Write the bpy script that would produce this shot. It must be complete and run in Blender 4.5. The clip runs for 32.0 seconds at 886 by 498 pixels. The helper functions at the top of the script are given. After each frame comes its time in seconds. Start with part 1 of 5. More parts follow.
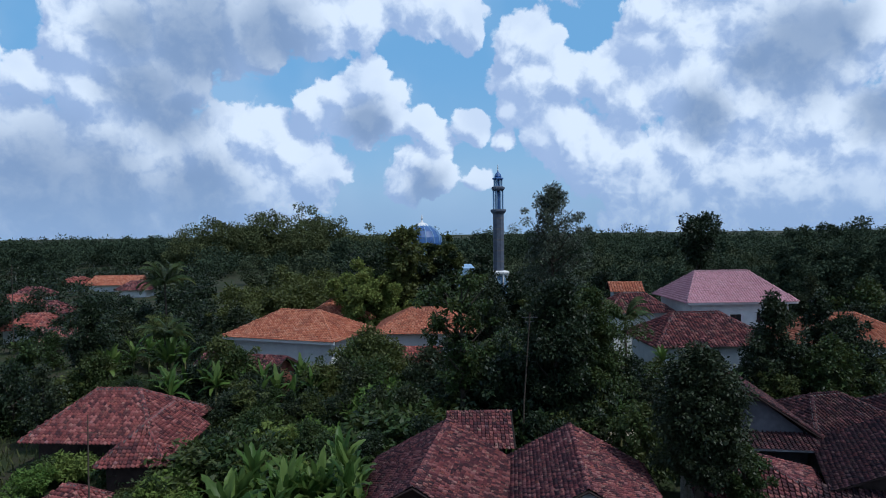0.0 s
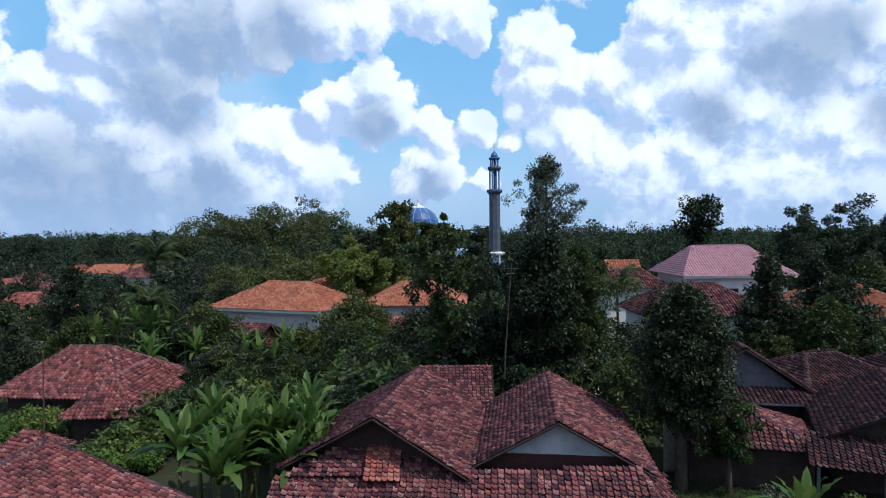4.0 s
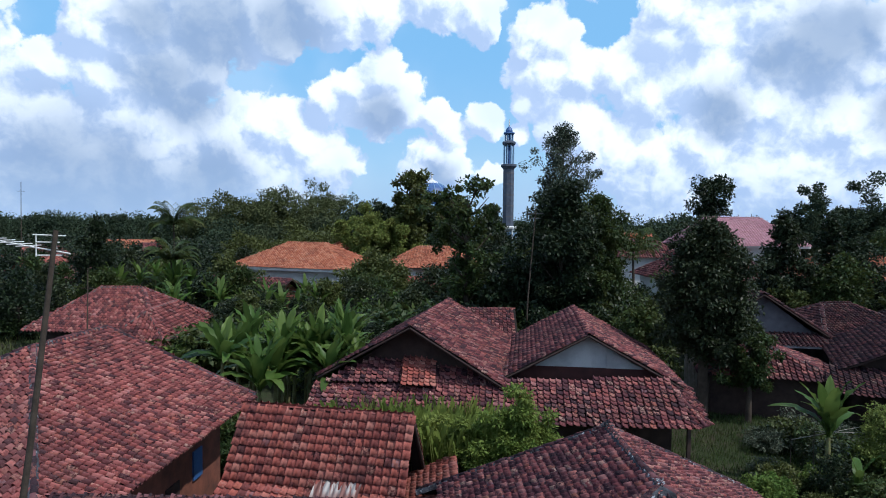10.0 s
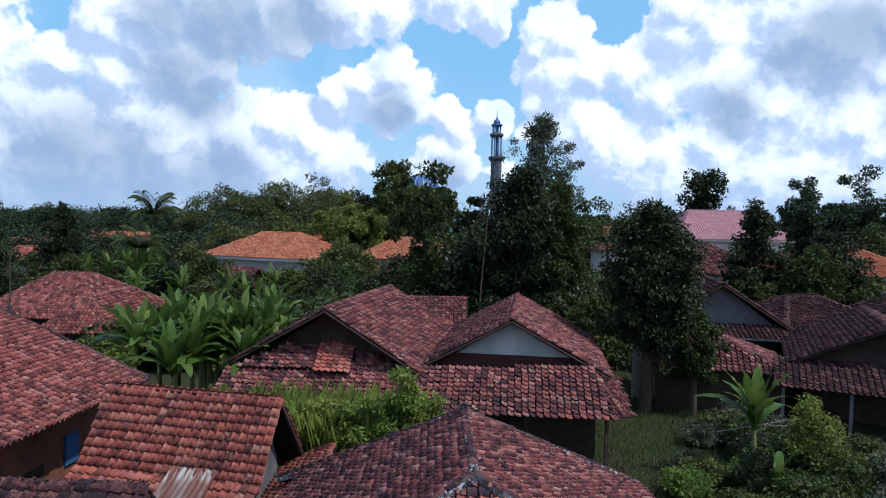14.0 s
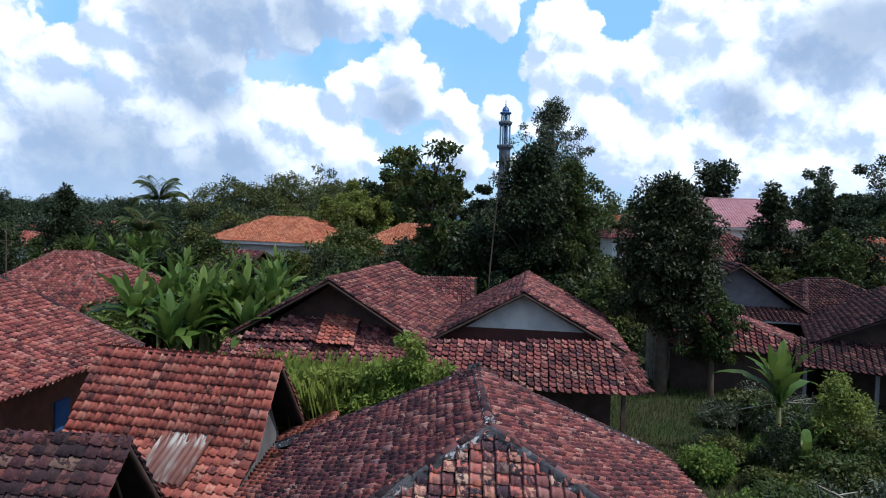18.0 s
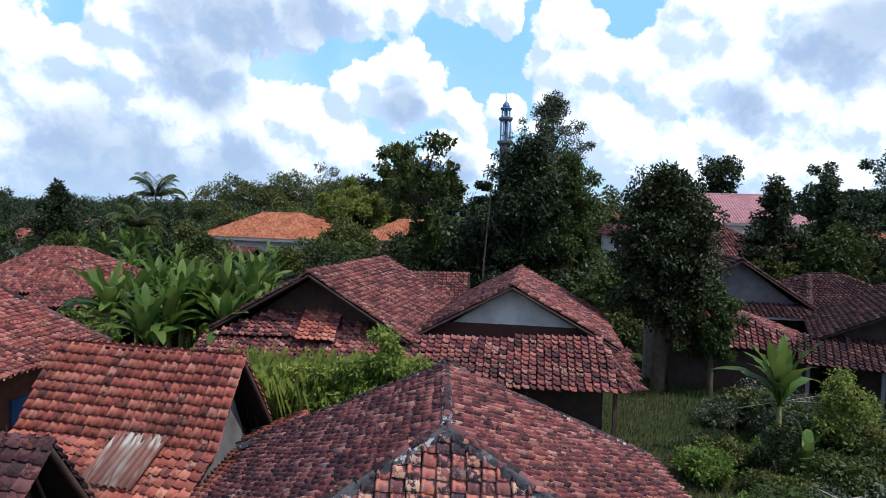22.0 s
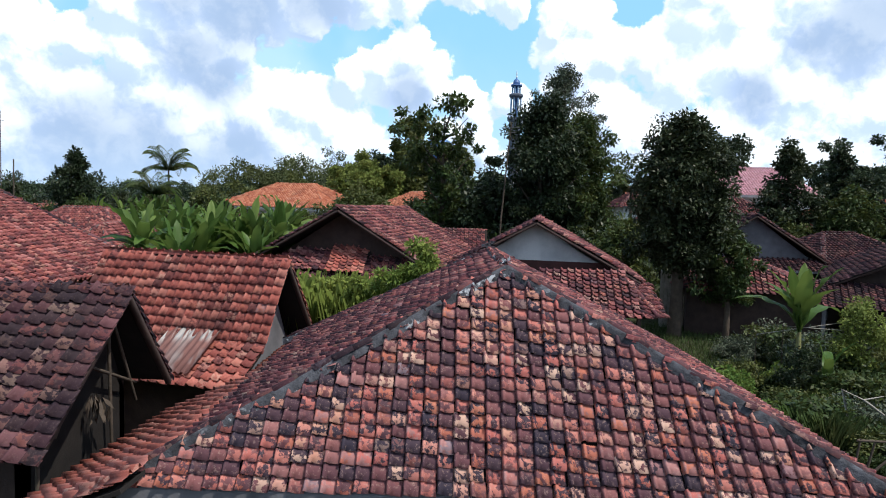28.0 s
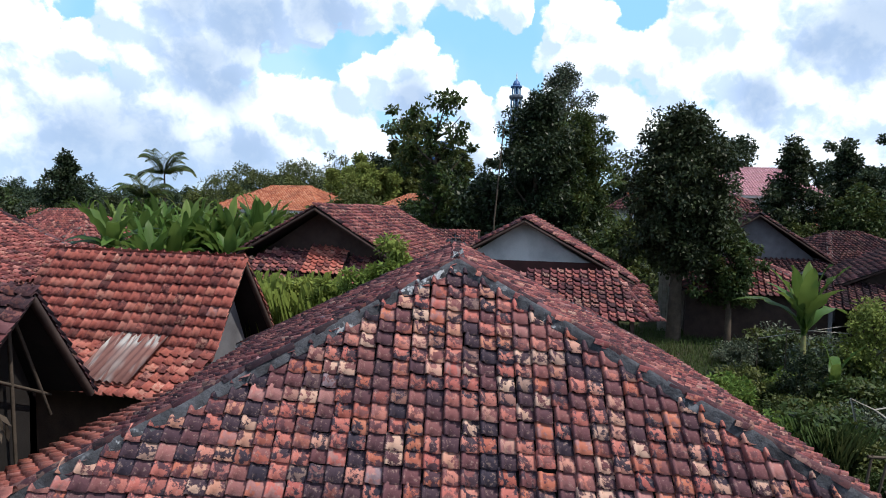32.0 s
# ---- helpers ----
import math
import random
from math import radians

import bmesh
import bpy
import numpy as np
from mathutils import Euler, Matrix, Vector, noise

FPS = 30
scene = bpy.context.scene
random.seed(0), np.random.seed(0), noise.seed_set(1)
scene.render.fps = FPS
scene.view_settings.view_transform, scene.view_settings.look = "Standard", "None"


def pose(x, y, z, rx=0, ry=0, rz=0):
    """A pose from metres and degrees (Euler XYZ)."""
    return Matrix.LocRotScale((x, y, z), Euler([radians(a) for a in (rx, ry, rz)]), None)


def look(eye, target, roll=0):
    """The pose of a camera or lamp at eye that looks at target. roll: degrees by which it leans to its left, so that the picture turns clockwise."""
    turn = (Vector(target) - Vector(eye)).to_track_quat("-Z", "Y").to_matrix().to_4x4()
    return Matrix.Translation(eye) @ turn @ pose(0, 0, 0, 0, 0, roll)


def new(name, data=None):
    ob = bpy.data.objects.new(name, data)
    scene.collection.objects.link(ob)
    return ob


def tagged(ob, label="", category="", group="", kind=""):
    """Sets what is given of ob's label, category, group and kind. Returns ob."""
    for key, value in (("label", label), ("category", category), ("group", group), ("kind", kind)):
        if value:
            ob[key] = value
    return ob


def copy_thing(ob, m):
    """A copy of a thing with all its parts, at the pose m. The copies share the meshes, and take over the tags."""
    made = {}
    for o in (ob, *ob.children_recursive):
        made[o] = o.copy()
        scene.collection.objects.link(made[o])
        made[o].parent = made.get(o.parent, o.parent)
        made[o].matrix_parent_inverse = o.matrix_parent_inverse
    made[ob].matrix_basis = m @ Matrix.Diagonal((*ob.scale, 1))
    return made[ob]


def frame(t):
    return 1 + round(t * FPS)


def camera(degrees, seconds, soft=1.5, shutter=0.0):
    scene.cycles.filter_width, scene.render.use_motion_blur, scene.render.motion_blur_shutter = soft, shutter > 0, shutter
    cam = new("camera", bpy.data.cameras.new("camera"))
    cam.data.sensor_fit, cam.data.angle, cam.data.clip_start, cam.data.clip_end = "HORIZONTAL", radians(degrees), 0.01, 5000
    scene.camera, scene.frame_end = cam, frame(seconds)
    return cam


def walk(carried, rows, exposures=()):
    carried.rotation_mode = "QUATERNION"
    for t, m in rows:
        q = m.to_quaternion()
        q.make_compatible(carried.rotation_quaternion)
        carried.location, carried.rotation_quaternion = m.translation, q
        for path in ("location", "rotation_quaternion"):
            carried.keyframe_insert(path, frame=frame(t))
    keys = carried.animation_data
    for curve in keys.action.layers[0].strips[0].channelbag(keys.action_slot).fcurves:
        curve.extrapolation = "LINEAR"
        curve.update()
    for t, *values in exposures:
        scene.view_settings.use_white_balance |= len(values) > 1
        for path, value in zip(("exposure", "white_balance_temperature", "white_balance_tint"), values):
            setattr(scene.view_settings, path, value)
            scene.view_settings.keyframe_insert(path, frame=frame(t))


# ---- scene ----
cam = camera(68.70, 32.0, soft=1.0)
# seconds, place in metres, turn in degrees
PATH = [
    (0.0, 0.367, -1.263, 15.902, 88.377, 0.722, -0.084),
    (0.5, 0.302, -1.126, 15.551, 88.165, 0.564, -0.117),
    (1.0, 0.223, -0.629, 15.228, 87.936, 0.447, -0.051),
    (1.5, 0.013, -0.375, 14.965, 88.172, 0.409, -0.011),
    (2.0, -0.075, -0.344, 14.685, 88.439, 0.494, 0.051),
    (2.5, 0.281, -0.188, 14.302, 88.497, 0.803, 0.092),
    (3.0, 1.300, 0.013, 13.681, 88.456, 1.035, 0.186),
    (3.5, 1.997, 0.016, 13.110, 88.459, 0.866, 0.326),
    (5.5, 2.075, -0.357, 11.592, 88.515, -0.223, 0.643),
    (6.0, 2.005, -0.565, 11.342, 88.435, -0.242, 0.683),
    (6.5, 1.840, -0.705, 11.073, 88.225, -0.326, 0.689),
    (7.0, 1.594, -0.373, 10.696, 87.816, -0.510, 0.769),
    (7.5, 1.393, -0.196, 10.339, 87.808, -0.608, 0.805),
    (8.0, 1.212, -0.092, 9.956, 87.880, -0.665, 0.805),
    (8.5, 1.065, -0.275, 9.660, 88.099, -0.664, 0.896),
    (9.0, 0.950, -0.828, 9.596, 88.309, -0.585, 0.944),
    (9.5, 0.871, -1.124, 9.598, 88.198, -0.607, 0.928),
    (10.0, 0.735, -1.041, 9.572, 87.818, -0.584, 0.933),
    (10.5, 0.518, -0.552, 9.536, 87.528, -0.705, 0.945),
    (11.0, 0.244, -0.415, 9.513, 87.682, -0.760, 1.021),
    (11.5, 0.426, -0.553, 9.473, 87.919, -0.600, 1.096),
    (12.0, 1.356, -0.433, 9.346, 87.926, -0.380, 1.151),
    (12.5, 2.605, -0.160, 9.227, 87.750, -0.136, 1.347),
    (13.0, 3.723, -0.035, 9.018, 87.788, -0.338, 1.463),
    (13.5, 4.260, -0.190, 8.943, 87.793, -0.679, 1.598),
    (14.0, 4.272, 0.181, 8.954, 87.534, -1.032, 1.708),
    (14.5, 4.237, 0.845, 9.022, 87.413, -1.111, 1.777),
    (16.5, 4.217, 0.787, 8.015, 88.044, -1.425, 2.111),
    (17.0, 4.249, 0.474, 7.938, 88.008, -1.398, 2.165),
    (17.5, 4.203, 0.556, 7.963, 87.654, -1.454, 2.205),
    (18.0, 4.156, 1.176, 7.931, 87.106, -1.453, 2.289),
    (18.5, 4.194, 1.897, 7.886, 86.857, -1.252, 2.321),
    (19.0, 4.284, 2.225, 7.826, 87.056, -1.181, 2.336),
    (19.5, 4.395, 2.258, 7.777, 87.161, -1.187, 2.401),
    (20.0, 4.394, 2.684, 7.753, 86.725, -1.394, 2.461),
    (20.5, 4.382, 3.249, 7.747, 86.454, -1.419, 2.480),
    (21.0, 4.511, 3.459, 7.686, 86.702, -1.301, 2.555),
    (21.5, 4.634, 3.011, 7.644, 86.956, -1.362, 2.601),
    (22.0, 4.820, 2.222, 7.636, 87.001, -1.381, 2.674),
    (22.5, 4.848, 2.073, 7.657, 86.642, -1.445, 2.718),
    (23.0, 4.782, 2.470, 7.678, 86.211, -1.483, 2.769),
    (23.5, 4.708, 2.992, 7.753, 86.005, -1.484, 2.813),
    (24.0, 4.658, 3.168, 7.401, 86.206, -1.516, 2.887),
    (24.5, 4.639, 2.920, 7.082, 86.556, -1.505, 2.878),
    (25.0, 4.556, 2.472, 6.752, 86.781, -1.607, 2.922),
    (25.5, 4.440, 2.004, 6.667, 86.769, -1.643, 2.961),
    (27.5, 4.198, 1.366, 5.763, 86.269, -1.549, 3.056),
    (28.0, 4.125, 1.516, 5.718, 86.029, -1.616, 3.096),
    (28.5, 3.966, 2.038, 5.672, 85.689, -1.612, 3.183),
    (29.0, 3.702, 2.538, 5.609, 85.796, -1.617, 3.180),
    (29.5, 3.479, 2.851, 5.608, 85.956, -1.491, 3.287),
    (30.0, 3.652, 2.785, 5.614, 86.246, -1.108, 3.281),
    (30.5, 4.263, 2.682, 5.617, 86.338, -1.033, 3.284),
    (31.0, 4.953, 2.427, 5.485, 86.390, -1.051, 3.372),
    (31.5, 4.920, 2.618, 5.460, 86.241, -1.314, 3.434),
    (32.0, 4.828, 2.804, 5.492, 86.421, -1.358, 3.512),
]
walk(cam, [(t, pose(*p)) for t, *p in PATH],
     [(0.0, -0.78, 5600, 10), (2.0, -0.45, 5800, 10), (3.0, -0.4, 5850, 10), (6.0, -0.38, 5850, 10), (12.0, -0.32, 5950, 10), (16.0, -0.26, 6050, 10), (20.0, -0.05, 6350, 10), (25.0, 0.05, 6450, 10), (28.0, 0.1, 6500, 10), (32.0, 0.1, 6500, 10)])

# ---- light ----
SUN = Vector((0.46, -0.27, 0.85)).normalized()
sun_data = bpy.data.lights.new("sun", "SUN")
sun_data.energy, sun_data.angle, sun_data.color = 4.3, radians(0.55), (1.0, 0.94, 0.84)
sun = new("sun", sun_data)
sun.matrix_world = look(SUN * 50, (0, 0, 0))

world = bpy.data.worlds.new("sky")
scene.world = world
world.use_nodes = True
wn, wl = world.node_tree.nodes, world.node_tree.links
wn.clear()


def wnode(kind, **inputs):
    n = wn.new("ShaderNode" + kind)
    for k, v in inputs.items():
        key = int(k[1:]) if k[0] == "i" and k[1:].isdigit() else k
        if hasattr(v, "links"):
            wl.new(v, n.inputs[key])
        else:
            n.inputs[key].default_value = v
    return n


def wmath(op, a, b=0.0, clamp=False):
    n = wn.new("ShaderNodeMath")
    n.operation, n.use_clamp = op, clamp
    for i, v in enumerate((a, b)):
        if hasattr(v, "links"):
            wl.new(v, n.inputs[i])
        else:
            n.inputs[i].default_value = v
    return n.outputs[0]


def wvec(op, a, b):
    n = wn.new("ShaderNodeVectorMath")
    n.operation = op
    for i, v in enumerate((a, b)):
        if hasattr(v, "links"):
            wl.new(v, n.inputs[i])
        else:
            n.inputs[i].default_value = v
    return n


def wramp(value, lo, hi):
    n = wn.new("ShaderNodeMapRange")
    n.interpolation_type = "SMOOTHSTEP"
    wl.new(value, n.inputs[0])
    n.inputs[1].default_value, n.inputs[2].default_value = lo, hi
    return n.outputs[0]


def wmix(f, a, b):
    n = wn.new("ShaderNodeMix")
    n.data_type = "RGBA"
    for i, v in ((0, f), (6, a), (7, b)):
        if hasattr(v, "links"):
            wl.new(v, n.inputs[i])
        else:
            n.inputs[i].default_value = v
    return n.outputs[2]


sky = wn.new("ShaderNodeTexSky")
sky.sky_type, sky.sun_disc = "NISHITA", False
sky.sun_elevation = math.asin(SUN.z)
sky.sun_rotation = math.atan2(SUN.x, SUN.y)
sky.air_density, sky.dust_density = 1.0, 1.2

way = wn.new("ShaderNodeTexCoord").outputs["Generated"]
n_big = wnode("TexNoise", Vector=way, Scale=6.0, Detail=3.0, Roughness=0.5)
n_small = wnode("TexNoise", Vector=way, Scale=26.0, Detail=4.0, Roughness=0.6)


def shaken(noise_out, size):
    return wvec("MULTIPLY", wvec("SUBTRACT", noise_out, (0.5, 0.5, 0.5)).outputs[0], (size, size, size)).outputs[0]


off = wvec("ADD", shaken(n_big.outputs["Color"], 0.05), shaken(n_small.outputs["Color"], 0.026)).outputs[0]
bent = wvec("ADD", way, off).outputs[0]


def heading(az, el):
    a, e = radians(az), radians(el)
    return (math.sin(a) * math.cos(e), math.cos(a) * math.cos(e), math.sin(e))


def heaps(rows, where, blend=0.3):
    """The fullness of the heaps of cloud, which grow into one another: azimuth, height and radius, in degrees."""
    full = None
    for az, el, r in rows:
        d = wvec("DISTANCE", where, heading(az, el)).outputs["Value"]
        v = wmath("SUBTRACT", 1.0, wmath("DIVIDE", d, radians(r)))
        if full is None:
            full = v
        else:
            n = wn.new("ShaderNodeMath")
            n.operation = "SMOOTH_MAX"
            wl.new(full, n.inputs[0])
            wl.new(v, n.inputs[1])
            n.inputs[2].default_value = blend
            full = n.outputs[0]
    return full


HEAPS = [(-32.2, 11.9, 2.2), (-32.7, 7.0, 4.0), (-29.2, 15.0, 3.2), (-28.6, 11.0, 2.8), (-23.8, 11.8, 4.3), (-20.8, 12.1, 2.7), (-26.5, 16.2, 5.0),
         (-21.1, 16.8, 5.2), (-16.7, 17.1, 4.4), (-14.5, 14.6, 1.5), (-10.6, 17.9, 4.0), (-6.8, 18.0, 2.8), (-30.6, 3.7, 6.5), (-24.8, 5.2, 6.8),
         (-18.3, 6.3, 4.6), (-15.5, 8.2, 3.1), (-13.2, 6.8, 3.6), (-10.9, 5.4, 3.2), (-16.1, 3.0, 5.7), (-6.6, 13.1, 2.6), (-8.8, 11.6, 2.4), (-11.2,
         10.7, 2.1), (-4.4, 10.7, 2.6), (-6.9, 10.3, 3.2), (-2.0, 9.7, 2.0), (2.5, 9.0, 1.9), (-0.5, 8.3, 2.0), (-1.5, 5.9, 2.7),
         (-2.8, 4.2, 2.4), (-0.1, 4.3, 2.0), (5.4, 7.7, 1.3), (3.4, 4.3, 1.3), (2.1, 17.8, 2.5), (-1.8, 19.0, 3.0), (7.5, 16.5, 2.5), (8.9, 15.6,
         2.0), (6.5, 15.2, 2.1), (7.9, 12.4, 4.1), (6.0, 10.4, 1.8), (10.8, 12.3, 2.6), (14.1, 12.5, 2.8), (16.0, 10.6, 3.0), (10.8, 8.0, 3.7), (8.9,
         7.6, 2.1), (13.6, 6.0, 4.2), (17.8, 14.9, 3.4), (17.8, 17.5, 2.9), (20.5, 15.5, 4.3), (21.3, 11.1, 5.4), (25.1, 9.0, 5.3), (20.9, 6.2, 4.5),
         (26.3, 14.8, 6.0), (24.3, 3.7, 5.4), (29.0, 12.8, 5.5), (30.2, 7.7, 5.1), (28.3, 3.5, 5.2), (33.1, 6.2, 3.6), (33.0, 14.2, 2.6), (17.8, 3.0,
         5.6), (32.7, 2.5, 4.5), (38.0, 9.6, 5.4), (38.0, 2.6, 5.5), (-37.8, 11.6, 5.4), (-38.0, 4.7, 5.5), (-22.2, 23.0, 7.7), (-7.6, 24.7, 5.7),
         (10.9, 23.9, 5.3), (24.3, 22.3, 7.6)]
DARKS = [(-24.2, 11.4, 3.4), (-22.2, 9.3, 3.2), (-20.3, 15.6, 5.3), (-14.4, 16.4, 4.0), (-25.3, 15.9, 2.8), (-6.4, 9.5, 2.2), (28.3, 13.1, 3.9),
         (25.9, 12.7, 2.3), (30.9, 14.1, 2.7), (22.0, 9.2, 2.4), (-32.1, 3.7, 5.5), (-27.6, 3.1, 5.2), (-20.6, 3.2, 4.5), (-1.1, 3.7, 2.1), (33.8, 8.2, 2.2)]
rise = wnode("SeparateXYZ", Vector=way).outputs[2]
high = wramp(rise, 0.40, 0.52)
behind = wramp(wmath("MULTIPLY", wnode("SeparateXYZ", Vector=way).outputs[1], -1.0), -0.72, -0.5)


def billows(where):
    """Rounded heads upon heads, from large to small."""
    n = wnode("TexVoronoi", Vector=where, Scale=26.0, Detail=2.0, Roughness=0.5, Lacunarity=2.3)
    n.normalize = True
    rough = wnode("TexNoise", Vector=where, Scale=34.0, Detail=6.0, Roughness=0.62).outputs["Fac"]
    heads = wmath("MULTIPLY", wmath("SUBTRACT", 0.28, n.outputs["Distance"]), 1.1)
    return wmath("ADD", heads, wmath("MULTIPLY", wmath("SUBTRACT", rough, 0.5), 0.6))


def thickness(where):
    return wmath("ADD", heaps(HEAPS, where), billows(where))


wide = wmath("SUBTRACT", wmath("MULTIPLY", wnode("TexNoise", Vector=way, Scale=2.3, Detail=5.0, Roughness=0.6).outputs["Fac"], 2.4), 1.25)
here = thickness(bent)
above = thickness(wvec("ADD", bent, (0.012, 0.0, 0.022)).outputs[0])
full = wmath("MAXIMUM", here, wmath("SUBTRACT", wide, wmath("SUBTRACT", 1.0, wmath("MAXIMUM", high, behind))))
cover = wramp(full, 0.0, 0.18)
lit = wramp(wmath("SUBTRACT", here, above), -0.30, 0.34)
patchy = wnode("TexNoise", Vector=bent, Scale=9.0, Detail=2.5, Roughness=0.5).outputs["Fac"]
shade = wramp(wmath("ADD", heaps(DARKS, bent, 0.2), wmath("MULTIPLY", wmath("SUBTRACT", patchy, 0.5), 0.6)), -0.45, 0.75)
soft = wmix(lit, (0.50, 0.64, 0.88, 1), (1.08, 1.15, 1.20, 1))
soft = wmix(wmath("MULTIPLY", wramp(patchy, 0.50, 0.72), 0.4), soft, (0.60, 0.73, 0.95, 1))
bright = wmix(wmath("MULTIPLY", shade, 0.78), soft, (0.29, 0.41, 0.60, 1))
clear = wmix(wramp(rise, 0.02, 0.26), (0.46, 0.72, 0.95, 1), (0.28, 0.61, 0.95, 1))
open_sky = wvec("MULTIPLY", sky.outputs[0], (0.10, 0.10, 0.10)).outputs[0]
blue = wmix(wmath("SUBTRACT", 0.8, wmath("MULTIPLY", wmath("MAXIMUM", high, behind), 0.6)), open_sky, clear)
blue = wmix(wmath("MULTIPLY", wramp(n_big.outputs["Fac"], 0.42, 0.7), 0.3), blue, (0.7, 0.85, 1.0, 1))
low = wramp(rise, 0.11, 0.0)
skyward = wmix(cover, blue, bright)
skyward = wmix(wmath("MULTIPLY", low, 0.6), skyward, (0.40, 0.56, 0.78, 1))
ground_side = wramp(rise, -0.02, -0.05)
skyward = wmix(ground_side, skyward, (0.05, 0.06, 0.04, 1))
wl.new(wnode("Background", Color=skyward, Strength=1.25).outputs[0], wn.new("ShaderNodeOutputWorld").inputs[0])


# ---- materials ----
class Mat:
    """Short hand for a node material."""

    def __init__(self, name, rough=0.8, metal=0.0, spec=0.3):
        self.m = bpy.data.materials.new(name)
        self.m.use_nodes = True
        self.n, self.l = self.m.node_tree.nodes, self.m.node_tree.links
        self.b = self.n["Principled BSDF"]
        self.b.inputs["Roughness"].default_value = rough
        self.b.inputs["Metallic"].default_value = metal
        self.b.inputs["Specular IOR Level"].default_value = spec

    def node(self, kind, **inputs):
        n = self.n.new("ShaderNode" + kind)
        for k, v in inputs.items():
            self.put(n.inputs[k], v)
        return n

    def put(self, socket, v):
        if hasattr(v, "links"):
            self.l.new(v, socket)
        else:
            socket.default_value = v

    def where(self):
        return self.n.new("ShaderNodeNewGeometry").outputs["Position"]

    def noise(self, scale, detail=4.0, rough=0.6, vec=None):
        return self.node("TexNoise", Vector=vec or self.where(), Scale=scale, Detail=detail, Roughness=rough).outputs["Fac"]

    def math(self, op, a, b=0.0):
        n = self.n.new("ShaderNodeMath")
        n.operation = op
        self.put(n.inputs[0], a)
        self.put(n.inputs[1], b)
        return n.outputs[0]

    def step(self, v, lo, hi):
        n = self.n.new("ShaderNodeMapRange")
        self.put(n.inputs[0], v)
        n.inputs[1].default_value, n.inputs[2].default_value = lo, hi
        return n.outputs[0]

    def mix(self, f, a, b):
        n = self.n.new("ShaderNodeMix")
        n.data_type = "RGBA"
        for i, v in ((0, f), (6, a), (7, b)):
            self.put(n.inputs[i], (*v, 1) if isinstance(v, tuple) and len(v) == 3 else v)
        return n.outputs[2]

    def ramp(self, v, stops):
        n = self.n.new("ShaderNodeValToRGB")
        e = n.color_ramp.elements
        while len(e) < len(stops):
            e.new(0.5)
        for s, (p, c) in zip(e, stops):
            s.position, s.color = p, (*c, 1)
        self.put(n.inputs[0], v)
        return n.outputs[0]

    def any(self):
        """A number of its own for every loose piece."""
        a = self.n.new("ShaderNodeObjectInfo").outputs["Random"]
        b = self.n.new("ShaderNodeNewGeometry").outputs["Random Per Island"]
        return self.math("FRACT", self.math("ADD", a, b))

    def bump(self, v, strength, distance=0.01):
        n = self.node("Bump", Height=v, Strength=strength, Distance=distance)
        self.put(self.b.inputs["Normal"], n.outputs[0])

    def color(self, v):
        self.put(self.b.inputs["Base Color"], (*v, 1) if isinstance(v, tuple) else v)
        return self


def tile_material(name, stops, soot=0.5, flecks=0.25, spots=0.6):
    """Clay tiles, each of its own shade, with soot in patches and worn places where paler or greyer clay shows."""
    m = Mat(name, 0.85, 0, 0.25)
    each = m.any()
    second = m.math("FRACT", m.math("MULTIPLY", each, 7.13))
    third = m.math("FRACT", m.math("MULTIPLY", each, 31.7))
    c = m.ramp(each, [(k, (r * 0.66, g * 0.68, b * 0.90)) for k, (r, g, b) in stops])
    c = m.mix(m.math("MULTIPLY", m.step(m.noise(0.55, 4.0), 0.5, 0.72), soot), c, (0.058, 0.036, 0.038))
    c = m.mix(m.math("MULTIPLY", m.step(m.noise(6.0, 5.0, 0.65), 0.50, 0.68), soot * 0.6), c, (0.065, 0.042, 0.044))
    worn = m.ramp(second, [(0.0, (0.44, 0.12, 0.105)), (0.4, (0.53, 0.20, 0.16)), (0.62, (0.62, 0.42, 0.33)), (0.75, (0.48, 0.16, 0.10)), (0.94, (0.38, 0.105, 0.08)), (1.0, (0.19, 0.18, 0.22))])
    where = m.math("MULTIPLY", m.step(m.noise(11.0, 5.0, 0.6), 0.475, 0.525), m.step(third, spots, spots - 0.25))
    c = m.mix(m.math("MULTIPLY", where, flecks), c, worn)
    c = m.mix(m.math("MULTIPLY", m.step(m.noise(26.0, 4.0, 0.65), 0.56, 0.66), flecks * 0.4), c, (0.50, 0.34, 0.29))
    m.color(c)
    m.bump(m.noise(45.0, 4.0), 0.6, 0.006)
    return m.m


TILE_NEAR = tile_material("weathered_clay_tile", [(0.0, (0.050, 0.040, 0.048)), (0.2, (0.080, 0.050, 0.054)), (0.45, (0.125, 0.060, 0.060)), (0.68, (0.21, 0.082, 0.072)),
                                                 (0.88, (0.36, 0.14, 0.105)), (1.0, (0.56, 0.27, 0.20))], 0.30, 0.85, 0.70)
TILE_RED = tile_material("red_clay_tile", [(0.0, (0.15, 0.050, 0.040)), (0.2, (0.30, 0.078, 0.052)), (0.75, (0.54, 0.145, 0.085)), (1.0, (0.64, 0.25, 0.15))], 0.55, 0.4)
TILE_CRIMSON = tile_material("crimson_clay_tile", [(0.0, (0.08, 0.030, 0.030)), (0.3, (0.19, 0.054, 0.045)), (0.8, (0.38, 0.105, 0.076)), (1.0, (0.56, 0.22, 0.155))], 0.5, 0.4, 0.5)
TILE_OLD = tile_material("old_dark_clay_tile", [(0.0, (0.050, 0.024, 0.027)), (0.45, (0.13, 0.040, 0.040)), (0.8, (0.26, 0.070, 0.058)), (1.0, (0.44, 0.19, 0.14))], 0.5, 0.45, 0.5)
